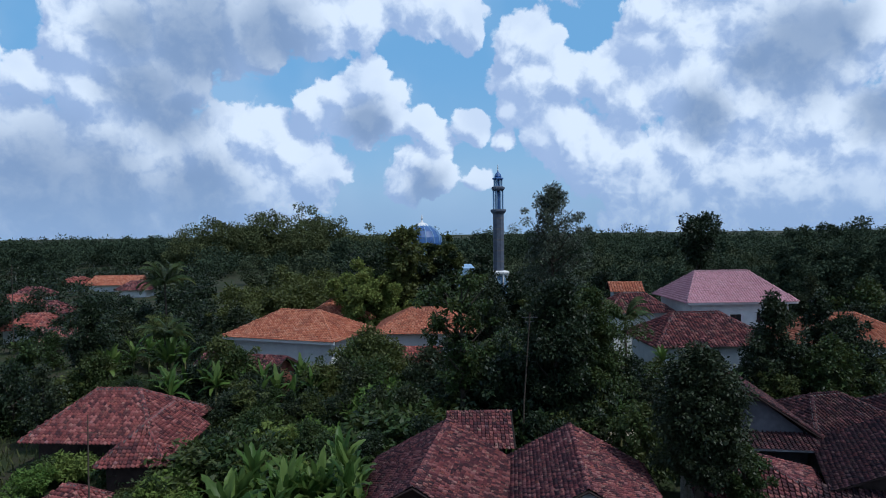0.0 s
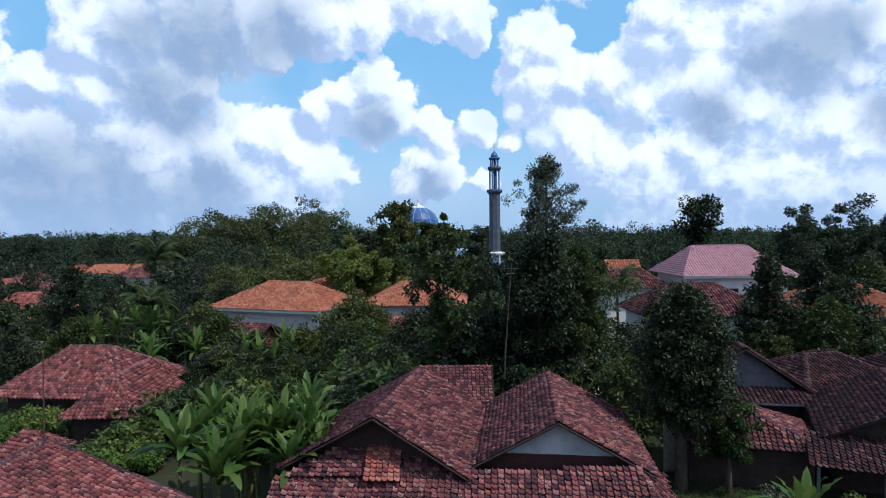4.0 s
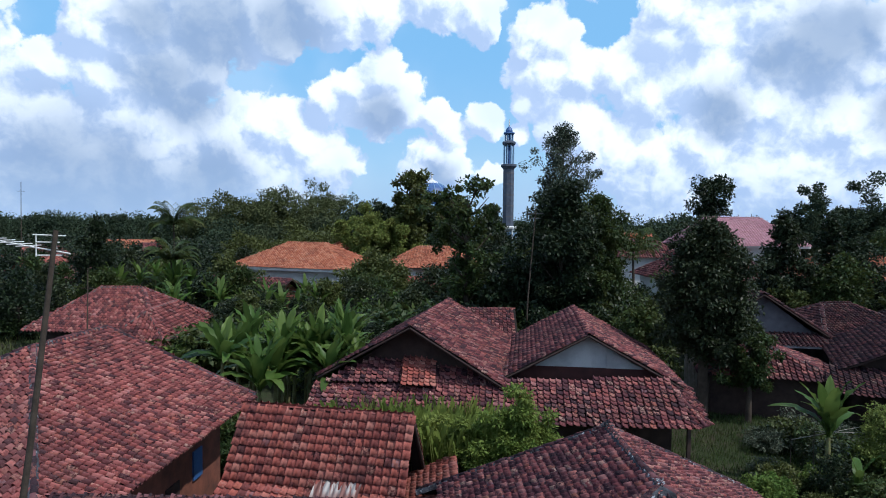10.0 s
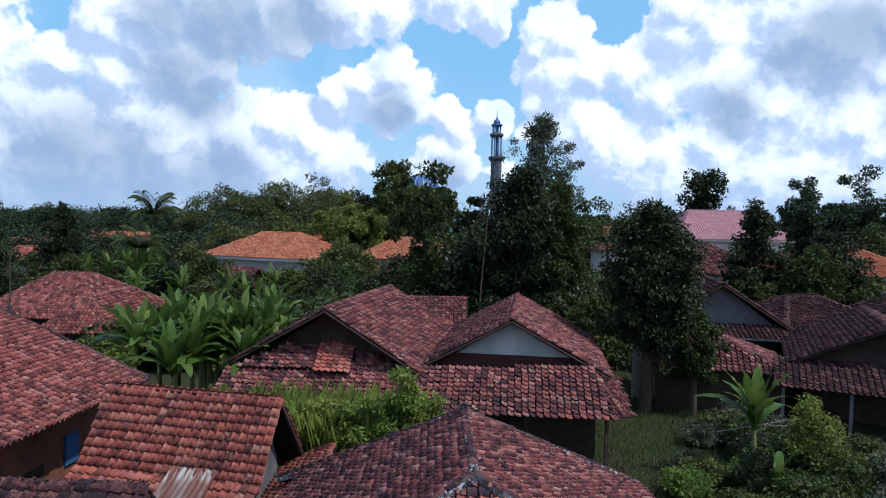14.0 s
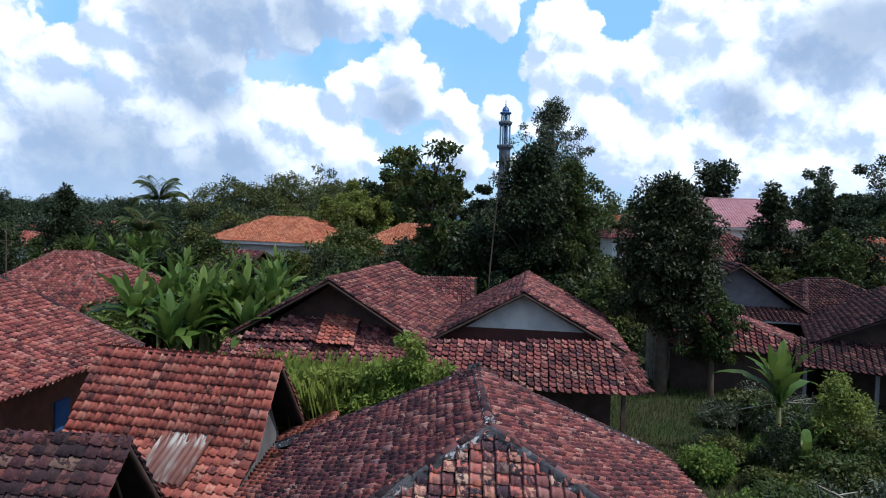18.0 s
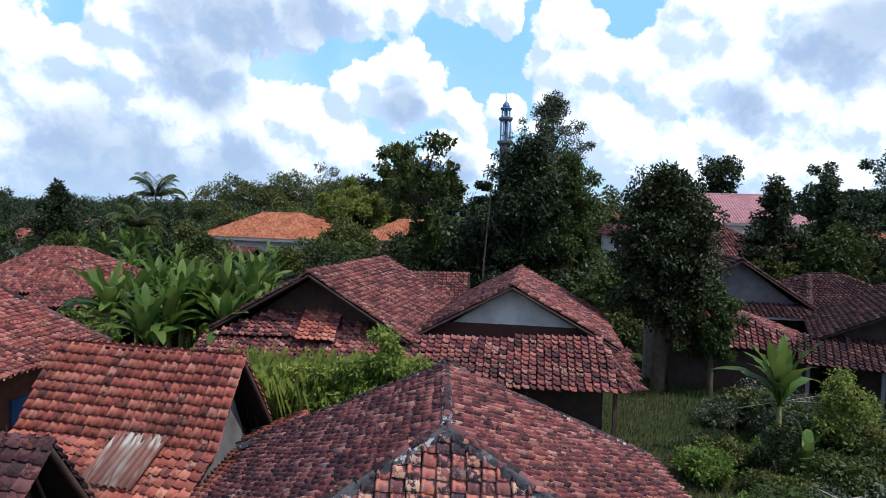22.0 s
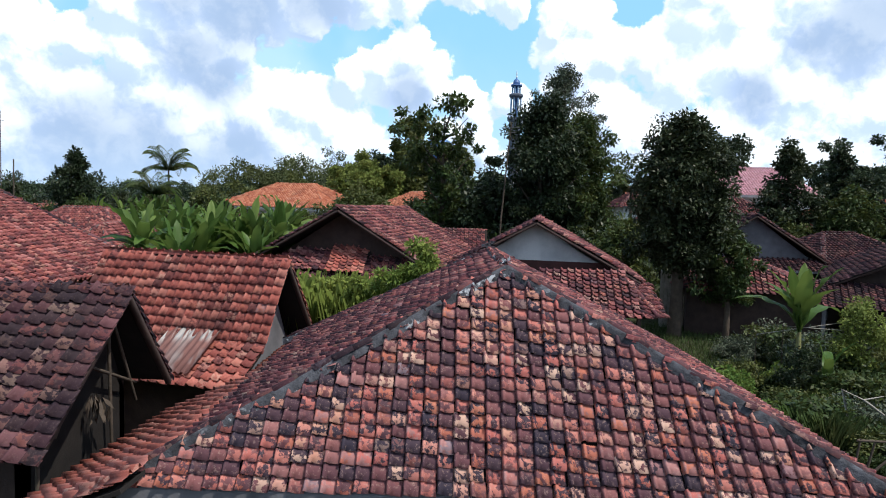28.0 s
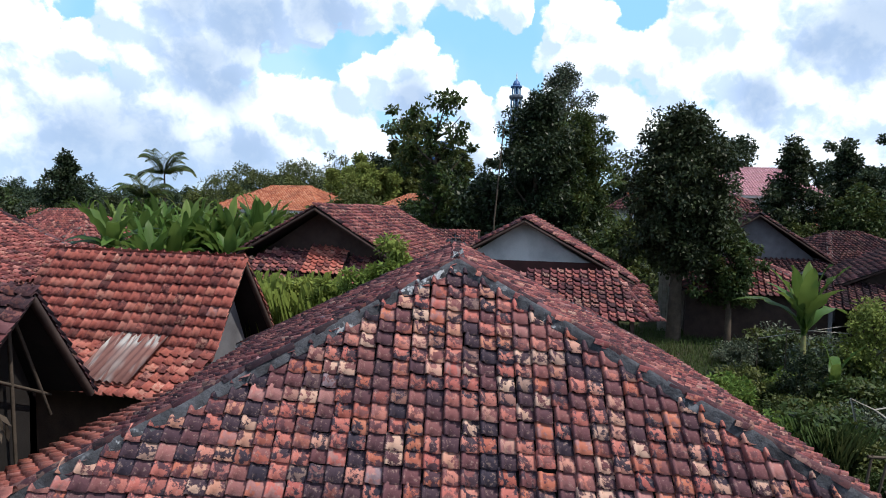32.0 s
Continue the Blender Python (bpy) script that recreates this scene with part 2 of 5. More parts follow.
TILE_ORANGE = tile_material("orange_clay_tile", [(0.0, (0.46, 0.135, 0.060)), (0.5, (0.66, 0.22, 0.090)), (1.0, (0.78, 0.34, 0.16))], 0.4, 0.2)
TILE_STRIP = tile_material("bright_red_clay_tile", [(0.0, (0.30, 0.075, 0.045)), (0.5, (0.46, 0.125, 0.07)), (1.0, (0.58, 0.22, 0.14))], 0.45, 0.35)
TILE_PINK = tile_material("pink_glazed_tile", [(0.0, (0.84, 0.42, 0.36)), (0.5, (0.92, 0.48, 0.42)), (1.0, (0.98, 0.56, 0.48))], 0.10, 0.1)
TILE_PINK.node_tree.nodes["Principled BSDF"].inputs["Roughness"].default_value = 0.45
# darker than its soot: tree shade on the right-hand roofs is mixed in
TILE_SOOT_SHADE = tile_material("sooty_shaded_clay_tile", [(0.0, (0.022, 0.014, 0.017)), (0.5, (0.046, 0.020, 0.023)), (0.9, (0.095, 0.034, 0.034)), (1.0, (0.24, 0.10, 0.085))], 0.5, 0.2)


def plain(name, a, b, rough=0.85, scale=3.0, fine=40.0, relief=0.3, spec=0.25):
    m = Mat(name, rough, 0, spec)
    c = m.mix(m.step(m.noise(scale, 5.0), 0.35, 0.7), a, b)
    c = m.mix(m.math("MULTIPLY", m.step(m.noise(fine, 3.0), 0.5, 0.8), 0.35), c, tuple(x * 0.55 for x in a))
    m.color(c)
    m.bump(m.noise(fine, 4.0), relief, 0.01)
    return m.m


cem = Mat("ridge_cement", 0.95, 0, 0.2)
cc = cem.mix(cem.step(cem.noise(4.5, 5.0), 0.35, 0.7), (0.026, 0.026, 0.031), (0.095, 0.10, 0.118))
cem.color(cem.mix(cem.math("MULTIPLY", cem.step(cem.noise(7.0, 4.0), 0.56, 0.62), cem.step(cem.noise(0.9, 2.0), 0.48, 0.56)), cc, (0.36, 0.38, 0.42)))
cem.bump(cem.noise(12.0, 5.0), 1.0, 0.03)
CEMENT = cem.m
CEMENT_DARK = plain("dark_ridge_cement", (0.13, 0.12, 0.12), (0.07, 0.06, 0.06), 0.9, 5.0, 25.0, 0.6)
PLASTER = plain("whitewashed_plaster", (0.52, 0.52, 0.53), (0.34, 0.34, 0.36), 0.9, 1.2, 30.0)
PLASTER_GREY = plain("grey_plaster", (0.17, 0.17, 0.19), (0.09, 0.09, 0.10), 0.9, 1.2, 30.0)
BRICK = plain("sooty_brick", (0.24, 0.09, 0.06), (0.11, 0.05, 0.04), 0.9, 2.0, 18.0, 0.6)
WOOD = plain("dark_wood", (0.065, 0.042, 0.036), (0.032, 0.021, 0.02), 0.8, 2.5, 30.0, 0.5)
# colour of the overhang's shadow, laid on as a dark red-brown band
SHADE_MAROON = plain("overhang_shade_maroon", (0.075, 0.028, 0.026), (0.04, 0.018, 0.018), 0.85, 2.0, 22.0, 0.4)
PALEWOOD = plain("bleached_wood", (0.34, 0.32, 0.29), (0.2, 0.18, 0.16), 0.85, 5.0, 40.0, 0.4)
# near-black standing in for shade: inside the open gable, in gaps between tiles
DARK = plain("void_shade_black", (0.02, 0.017, 0.016), (0.012, 0.01, 0.01), 0.95)
BARK = plain("bark", (0.09, 0.07, 0.055), (0.045, 0.035, 0.028), 0.95, 4.0, 25.0, 0.9)
STEM = plain("banana_stem", (0.20, 0.22, 0.09), (0.13, 0.10, 0.05), 0.7, 6.0, 30.0, 0.3)
WHITE = plain("white_paint", (0.75, 0.75, 0.74), (0.62, 0.63, 0.63), 0.7, 1.0, 20.0, 0.15)
BLUE = plain("blue_paint", (0.05, 0.13, 0.33), (0.035, 0.09, 0.24), 0.5, 1.0, 20.0, 0.15, 0.5)
PALEBLUE = plain("pale_blue_paint", (0.30, 0.45, 0.62), (0.2, 0.33, 0.5), 0.6, 1.0, 20.0, 0.15)
SLATE = plain("blue_grey_tilework", (0.10, 0.12, 0.16), (0.06, 0.07, 0.10), 0.5, 2.0, 12.0, 0.3, 0.5)
PATH_SOIL = plain("pale_soil", (0.46, 0.40, 0.30), (0.3, 0.25, 0.18), 0.95, 0.8, 12.0, 0.4)
GLASS = Mat("dark_glass", 0.1, 0, 0.6).color((0.02, 0.025, 0.03)).m


def leaf_material(name, dark, light, gloss=0.45, trans=0.25, yellow=(0.16, 0.17, 0.035)):
    m = Mat(name, gloss + 0.08, 0, 0.22 if gloss < 0.5 else 0.1)
    c = m.mix(m.any(), dark, light)
    c = m.mix(m.math("MULTIPLY", m.step(m.noise(0.6, 3.0), 0.5, 0.75), 0.5), c, yellow)
    own = m.n.new("ShaderNodeObjectInfo").outputs["Random"]
    c = m.mix(m.math("MULTIPLY", m.step(own, 0.5, 1.0), 0.55), c, yellow)
    m.color(c)
    soft = m.node("BsdfTranslucent", Color=m.mix(0.5, c, yellow))
    out = m.n["Material Output"]
    mix = m.node("MixShader", Fac=trans)
    m.l.new(m.b.outputs[0], mix.inputs[1])
    m.l.new(soft.outputs[0], mix.inputs[2])
    m.l.new(mix.outputs[0], out.inputs[0])
    return m.m


LEAF = leaf_material("glossy_tree_leaf", (0.015, 0.029, 0.010), (0.048, 0.084, 0.024), yellow=(0.12, 0.125, 0.034))
LEAF_DARK = leaf_material("dark_tree_leaf", (0.010, 0.018, 0.010), (0.027, 0.046, 0.019), 0.38, 0.15, (0.050, 0.058, 0.024))
LEAF_LIGHT = leaf_material("light_shrub_leaf", (0.055, 0.11, 0.022), (0.13, 0.21, 0.05), 0.5, 0.3, (0.2, 0.22, 0.06))
LEAF_LIME = leaf_material("lime_shrub_leaf", (0.085, 0.14, 0.028), (0.18, 0.25, 0.058), 0.5, 0.3, (0.26, 0.27, 0.07))
LEAF_BAMBOO = leaf_material("yellow_green_bamboo_leaf", (0.11, 0.15, 0.035), (0.21, 0.26, 0.07), 0.5, 0.3, (0.177, 0.161, 0.052))
# bluer and paler than the dark leaves, with distance haze tinted in
LEAF_FAR = leaf_material("far_wood_leaf", (0.022, 0.038, 0.026), (0.05, 0.075, 0.042), 0.7, 0.15, (0.075, 0.085, 0.04))
LEAF_GROVE = leaf_material("grove_leaf", (0.035, 0.058, 0.028), (0.075, 0.105, 0.045), 0.6, 0.2, (0.11, 0.115, 0.045))
LEAF_DUSK = leaf_material("grey_green_leaf", (0.016, 0.024, 0.017), (0.10, 0.13, 0.085), 0.34, 0.15, (0.11, 0.12, 0.08))
BANANA = leaf_material("banana_leaf", (0.026, 0.062, 0.014), (0.075, 0.145, 0.030), 0.38, 0.35, (0.18, 0.25, 0.06))
GRASS = leaf_material("grass_blade", (0.024, 0.048, 0.016), (0.070, 0.110, 0.036), 0.55, 0.3, (0.13, 0.13, 0.055))

gm = Mat("village_ground", 0.95, 0, 0.15)
gc = gm.mix(gm.step(gm.noise(0.22, 5.0), 0.40, 0.58), (0.024, 0.036, 0.014), (0.045, 0.038, 0.026))
gc = gm.mix(gm.step(gm.noise(2.5, 5.0), 0.45, 0.7), gc, (0.030, 0.046, 0.016))
gm.color(gc)
gm.bump(gm.noise(6.0, 6.0), 0.8, 0.08)
GROUND = gm.m

cm = Mat("rusty_corrugated_iron", 0.6, 0.25, 0.4)
streak = cm.n.new("ShaderNodeVectorMath")
streak.operation = "MULTIPLY"
cm.put(streak.inputs[0], cm.where())
streak.inputs[1].default_value = (9.0, 0.5, 0.5)
cm.color(cm.mix(cm.math("MULTIPLY", cm.step(cm.noise(1.0, 4.0, 0.6, streak.outputs[0]), 0.50, 0.56), cm.step(cm.noise(0.8, 2.0), 0.4, 0.55)), cm.mix(cm.noise(5.0), (0.11, 0.05, 0.045), (0.22, 0.10, 0.085)), (0.33, 0.31, 0.30)))
RUST = cm.m


# ---- building blocks ----
def mesh_of(name, verts, faces, material, smooth=False):
    me = bpy.data.meshes.new(name)
    me.from_pydata([tuple(v) for v in verts], [], [tuple(f) for f in faces])
    me.materials.append(material)
    if smooth:
        me.polygons.foreach_set("use_smooth", [True] * len(me.polygons))
    me.update()
    return me


def fast_mesh(name, verts, quads, material, smooth=False):
    """A mesh of four-sided faces from arrays."""
    me = bpy.data.meshes.new(name)
    verts = np.asarray(verts, np.float32).reshape(-1, 3)
    quads = np.asarray(quads, np.int32).reshape(-1, 4)
    me.vertices.add(len(verts))
    me.vertices.foreach_set("co", verts.ravel())
    me.loops.add(quads.size)
    me.loops.foreach_set("vertex_index", quads.ravel())
    me.polygons.add(len(quads))
    me.polygons.foreach_set("loop_start", np.arange(0, quads.size, 4, dtype=np.int32))
    if smooth:
        me.polygons.foreach_set("use_smooth", np.ones(len(quads), bool))
    me.materials.append(material)
    me.update(calc_edges=True)
    return me


def empty(name, m, label, category, group="", kind=""):
    ob = new(name)
    ob.matrix_world = m
    return tagged(ob, label, category, group, kind)


def part(name, bm, material, parent, label=""):
    """One bmesh as one mesh object under a thing or a part."""
    me = bm
    if isinstance(bm, bmesh.types.BMesh):
        me = bpy.data.meshes.new(name)
        bm.to_mesh(me)
        bm.free()
        me.materials.append(material)
    ob = new(name, me)
    ob.parent = parent
    return tagged(ob, label)


def box(x0, y0, z0, x1, y1, z1, bevel=0.0):
    bm = bmesh.new()
    bmesh.ops.create_cube(bm, size=1.0)
    for v in bm.verts:
        v.co = Vector(((x0 + x1) / 2 + v.co.x * (x1 - x0), (y0 + y1) / 2 + v.co.y * (y1 - y0), (z0 + z1) / 2 + v.co.z * (z1 - z0)))
    if bevel:
        bmesh.ops.bevel(bm, geom=bm.edges[:], offset=bevel, segments=1, affect="EDGES")
    return bm


def prism(points, thick):
    """A flat polygon given thickness along its normal, downwards."""
    bm = bmesh.new()
    top = [bm.verts.new(p) for p in points]
    n = (Vector(points[1]) - Vector(points[0])).cross(Vector(points[2]) - Vector(points[0])).normalized()
    low = [bm.verts.new(Vector(p) - n * thick) for p in points]
    bm.faces.new(top)
    bm.faces.new(low[::-1])
    for i in range(len(top)):
        j = (i + 1) % len(top)
        bm.faces.new((top[j], top[i], low[i], low[j]))
    return bm


def lathe(profile, sides=16, turn=0.0):
    """A turned shape from (radius, height) rows."""
    bm = bmesh.new()
    rings = []
    for r, z in profile:
        rings.append([bm.verts.new((r * math.cos(turn + 2 * math.pi * i / sides), r * math.sin(turn + 2 * math.pi * i / sides), z)) for i in range(sides)])
    for a, b in zip(rings, rings[1:]):
        for i in range(sides):
            j = (i + 1) % sides
            bm.faces.new((a[i], a[j], b[j], b[i]))
    bm.faces.new(rings[0][::-1])
    bm.faces.new(rings[-1])
    return bm


def tube(points, radii, sides=6):
    """A round, tapering tube along points."""
    verts, quads = [], []
    for k, (p, r) in enumerate(zip(points, radii)):
        p = Vector(p)
        a = Vector(points[min(k + 1, len(points) - 1)]) - Vector(points[max(k - 1, 0)])
        u = a.orthogonal().normalized() if k == 0 else (u - a * u.dot(a) / a.length_squared).normalized()
        w = a.normalized().cross(u)
        for i in range(sides):
            t = 2 * math.pi * i / sides
            verts.append(p + u * (r * math.cos(t)) + w * (r * math.sin(t)))
        if k:
            b = (k - 1) * sides
            for i in range(sides):
                j = (i + 1) % sides
                quads.append((b + i, b + j, b + sides + j, b + sides + i))
    return verts, quads


# ---- tiled roofs ----
def tile_shape(w, l, deep=False):
    """One pantile: across from 0 to w, upwards from 0 to l, with a roll along one side and an open lower lip. deep: a narrow, hollow pan."""
    if deep:
        us, hs = [0.0, 0.07, 0.20, 0.36, 0.50, 0.66, 0.90, 1.0], [-0.5, 0.55, 1.0, 0.85, 0.1, -0.8, -0.95, -0.5]
    else:
        us, hs = [0.0, 0.05, 0.15, 0.27, 0.36, 0.66, 0.92, 1.0], [-0.10, 0.75, 1.0, 0.65, 0.10, -0.05, -0.08, -0.20]
    us, hs = np.array(us) * w, np.array(hs) * w * (0.30 if deep else 0.33)
    k = len(us)
    step = min(0.06, 0.25 * w)
    low = np.stack([us, np.zeros(k), hs + step], 1)
    top = np.stack([us, np.full(k, l * 1.12), hs * 0.85 + 0.012], 1)
    lip = low - np.array([0, -0.002, 0.016])
    back = np.stack([us, np.full(k, l * 0.5), hs * 0.8 + step * 0.1], 1)
    verts = np.concatenate([low, top, lip, back])
    quads = []
    for i in range(k - 1):
        quads += [(i, i + 1, k + i + 1, k + i), (2 * k + i, 2 * k + i + 1, i + 1, i), (3 * k + i, 3 * k + i + 1, 2 * k + i + 1, 2 * k + i)]
    return verts, np.array(quads)


def inside(poly, p):
    n, c = len(poly), False
    for i in range(n):
        (x0, y0), (x1, y1) = poly[i], poly[i - 1]
        if (y0 > p[1]) != (y1 > p[1]) and p[0] < (x1 - x0) * (p[1] - y0) / (y1 - y0) + x0:
            c = not c
    return c


rng = np.random.default_rng(7)


def roof_face(parent, corners, material, w=0.22, l=0.22, single=0, near=None, deck=0.05, wild=1.0, deck_material=None, deep=False):
    """A sloping face with a thin deck and rows of tiles. corners: the first two are the eave, from left to right seen from outside.
    single: how many tiles are objects of their own, those nearest to the place near."""
    c = [Vector(p) for p in corners]
    u = (c[1] - c[0]).normalized()
    n = u.cross(c[-1] - c[0]).normalized()
    v = n.cross(u)
    flat = [((p - c[0]).dot(u), (p - c[0]).dot(v)) for p in c]
    # a near-black deck paints the shade seen between the tiles
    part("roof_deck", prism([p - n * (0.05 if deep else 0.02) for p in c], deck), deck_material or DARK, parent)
    u0, u1 = min(p[0] for p in flat), max(p[0] for p in flat)
    v1 = max(p[1] for p in flat)
    spots = []
    for r in range(-1, int(v1 / l) + 1):
        for k in range(int(u0 / w) - 1, int(u1 / w) + 1):
            if inside(flat, ((k + 0.5) * w, max((r + 0.62) * l, 0.01))):
                spots.append((k * w, r * l + l * 0.3))
    spots = np.array(spots)
    if not len(spots):
        return
    base, quads = tile_shape(w, l, deep)
    axes = np.array([u, v, n])
    n_t = len(spots)
    turn = rng.normal(0, 0.022 * wild, n_t)
    tilt = rng.normal(0, 0.035 * wild, n_t)
    lift = np.abs(rng.normal(0, 0.009 * wild, n_t))
    shift = rng.normal(0, 0.008 * wild, (n_t, 2))
    sag = 0.018 * wild * np.sin(spots[:, 0] * 1.3 + spots[:, 1]) * np.sin(spots[:, 1] * 1.1)
    order = np.arange(n_t)
    if single:
        place = np.array(c[0]) + spots @ axes[:2]
        order = np.argsort(np.linalg.norm(place - np.array(near), axis=1))
    alone, rest = order[:single], order[single:]
    if len(alone):
        me = fast_mesh("tile", base, quads, material)
        rot = Matrix((u, v, n)).transposed()
        for i in alone:
            ob = new("tile", me)
            ob.parent = parent
            m = Matrix.Translation(c[0] + u * float(spots[i, 0] + shift[i, 0]) + v * float(spots[i, 1] + shift[i, 1]) + n * float(lift[i] + sag[i])) @ rot.to_4x4()
            ob.matrix_local = m @ Matrix.Rotation(float(turn[i]), 4, "Z") @ Matrix.Rotation(float(tilt[i]), 4, "Y")
    if len(rest):
        b = base[None] - np.array([w / 2, 0, 0])
        x = b[..., 0] - turn[rest, None] * b[..., 1]
        y = b[..., 1] + turn[rest, None] * b[..., 0]
        z = b[..., 2] + tilt[rest, None] * b[..., 0] + (lift + sag)[rest, None]
        x = x + (spots[rest, 0] + shift[rest, 0] + w / 2)[:, None]
        y = y + (spots[rest, 1] + shift[rest, 1])[:, None]
        p = np.array(c[0]) + x[..., None] * axes[0] + y[..., None] * axes[1] + z[..., None] * axes[2]
        q = (quads[None] + (np.arange(len(rest)) * len(base))[:, None, None])
        ob = part("roof_tiles", fast_mesh("roof_tiles", p, q, material), None, parent)
        tagged(ob, kind="stuff")


CAPS = {}


def cap_mesh(material, size, step):
    """A half-round cap tile along its own y."""
    key = (material.name, round(size, 3), round(step, 3))
    if key not in CAPS:
        verts, quads = [], []
        for y, grow in ((0, 1.0), (step * 1.1, 0.84)):
            for lift in (0.0, -0.018):
                for i in range(7):
                    t = math.pi * i / 6
                    r = size * grow + lift
                    verts.append((math.cos(t) * r, y, math.sin(t) * r * 0.8))
        quads = [(i, i + 1, 15 + i, 14 + i) for i in range(6)] + [(7 + i, 8 + i, 1 + i, i) for i in range(6)]
        CAPS[key] = fast_mesh("ridge_cap", verts, quads, material)
    return CAPS[key]


def ridge_caps(parent, a, b, material, size=0.13, step=0.32, mortar=None, lift=0.0, single=True):
    """Half-round cap tiles along a ridge or hip, on a bed of mortar."""
    a, b = Vector(a), Vector(b)
    d = (b - a)
    length = d.length
    d.normalize()
    side = d.cross(Vector((0, 0, 1))).normalized()
    up = side.cross(d)
    rot = Matrix((side, d, up)).transposed().to_4x4()
    me = cap_mesh(material, size, step)
    count = max(1, int(length / step))
    poses = []
    for k in range(count):
        j = rng.normal(0, 1, 3)
        poses.append(Matrix.Translation(a + d * (k * length / count) + up * (lift + 0.006 * float(j[0])) + side * (0.01 * float(j[1]))) @ rot @ Matrix.Rotation(0.03 * float(j[2]), 4, "Z"))
    if single:
        for m in poses:
            ob = new("ridge_cap", me)
            ob.parent = parent
            ob.matrix_local = m
    else:
        base = np.array([v.co for v in me.vertices])
        quads = np.array([p.vertices for p in me.polygons])
        v = np.concatenate([base @ np.array(m.to_3x3()).T + np.array(m.translation) for m in poses])
        q = np.concatenate([quads + k * len(base) for k in range(count)])
        tagged(part("ridge_capping", fast_mesh("ridge_capping", v, q, material), None, parent), kind="stuff")
    if mortar:
        verts, quads = [], []
        steps = max(2, int(length / 0.09))
        for k in range(steps + 1):
            s = length * k / steps
            j = rng.normal(0, 0.014, 5)
            h = lift + size * 0.35
            for o, z in ((1.3 + 9 * j[0], -0.05), (1.1 + 4 * j[1], h * 0.55 + j[4]), (0.8, h), (-0.8, h), (-1.1 + 4 * j[2], h * 0.55 - j[4]), (-1.3 + 9 * j[3], -0.05)):
                verts.append(a + d * s + side * (size * o) + up * z)
            if k:
                o = 6 * (k - 1)
                quads += [(o + i, o + i + 1, o + 7 + i, o + 6 + i) for i in range(5)]
        part("mortar_bed", fast_mesh("mortar_bed", verts, quads, mortar), None, parent, "rough grey cement under the cap tiles")


def walls(parent, x0, y0, x1, y1, top, material, thick=0.15):
    for i, (a, b, c, d) in enumerate(((x0, y0, x1, y0 + thick), (x0, y1 - thick, x1, y1), (x0, y0 + thick, x0 + thick, y1 - thick), (x1 - thick, y0 + thick, x1, y1 - thick))):
        part("wall", box(a, b, -0.2, c, d, top), material, parent)


def opening(parent, x, y, z, w, h, side, kind="window"):
    """A window or door let into a wall. side: -y, +x, -x."""
    if side == "-y":
        lay = lambda a, b, c, d, e, f: box(x + a, y - 0.03 + b, z + c, x + d, y + e, z + f)
    else:
        s = 1 if side == "+x" else -1
        lay = lambda a, b, c, d, e, f: box(x + min(-s * b, -s * e), y + a, z + c, x + max(-s * b, -s * e) + 0.03 * s, y + d, z + f)
    fr = part(kind, lay(-w / 2, -0.02, 0, w / 2, 0.02, h), WOOD, parent)
    if kind == "window":
        for k in (-1, 1):
            part("pane", lay(k * w / 4 - w / 5, -0.035, 0.08, k * w / 4 + w / 5, 0.0, h - 0.08), GLASS, fr)
    else:
        part("door_leaf", lay(-w / 2 + 0.06, -0.04, 0, w / 2 - 0.06, 0.0, h - 0.06), DARK, fr)
    return fr


def hip_house(name, m, L, W, eave, ridge, ha, hb, tiles, label, wall=PLASTER, w=0.24, l=0.24, over=0.7, mortar=CEMENT_DARK, single=(0, 0, 0, 0), near=(0, 0, 0),
              cap=0.12, wild=1.0, wall_top=None, windows=(), lift=0.0, far=False, trim=0.0, side_tiles=None, cap_tiles=None, deep=False):
    """A house with a hipped roof; the ridge runs along its own x. ha, hb: how far the ridge ends lie in from the eaves at -x and +x."""
    house = empty(name, m, label, "house")
    x, y = L / 2, W / 2
    A, B, C, D = (-x, -y, eave), (x, -y, eave), (x, y, eave), (-x, y, eave)
    E, F = (-x + ha, 0, ridge), (x - hb, 0, ridge)
    for face, k in (((A, B, F, E), 0), ((C, D, E, F), 1), ((B, C, F), 2), ((D, A, E), 3)):
        if trim and k == 1:
            face = [tuple(Vector(C).lerp(Vector(F), trim)), tuple(Vector(D).lerp(Vector(E), trim)), E, F]
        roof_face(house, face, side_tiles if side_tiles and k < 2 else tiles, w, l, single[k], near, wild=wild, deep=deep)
    for a, b in ((A, E), (B, F), (C, F), (D, E), (E, F)):
        ridge_caps(house, a, b, cap_tiles or tiles, cap, (0.26 if cap_tiles else 0.34) if not far else 0.5, mortar, lift, not far)
    walls(house, -x + over, -y + over, x - over, y - over, (wall_top or eave) + 0.12, wall)
    for wx, side in windows:
        if side == "-y":
            opening(house, wx, -y + over, 0.9, 1.1, 1.2, "-y")
        else:
            opening(house, (x - over) * (1 if side == "+x" else -1), wx, 0.9, 1.1, 1.2, side)
    return house


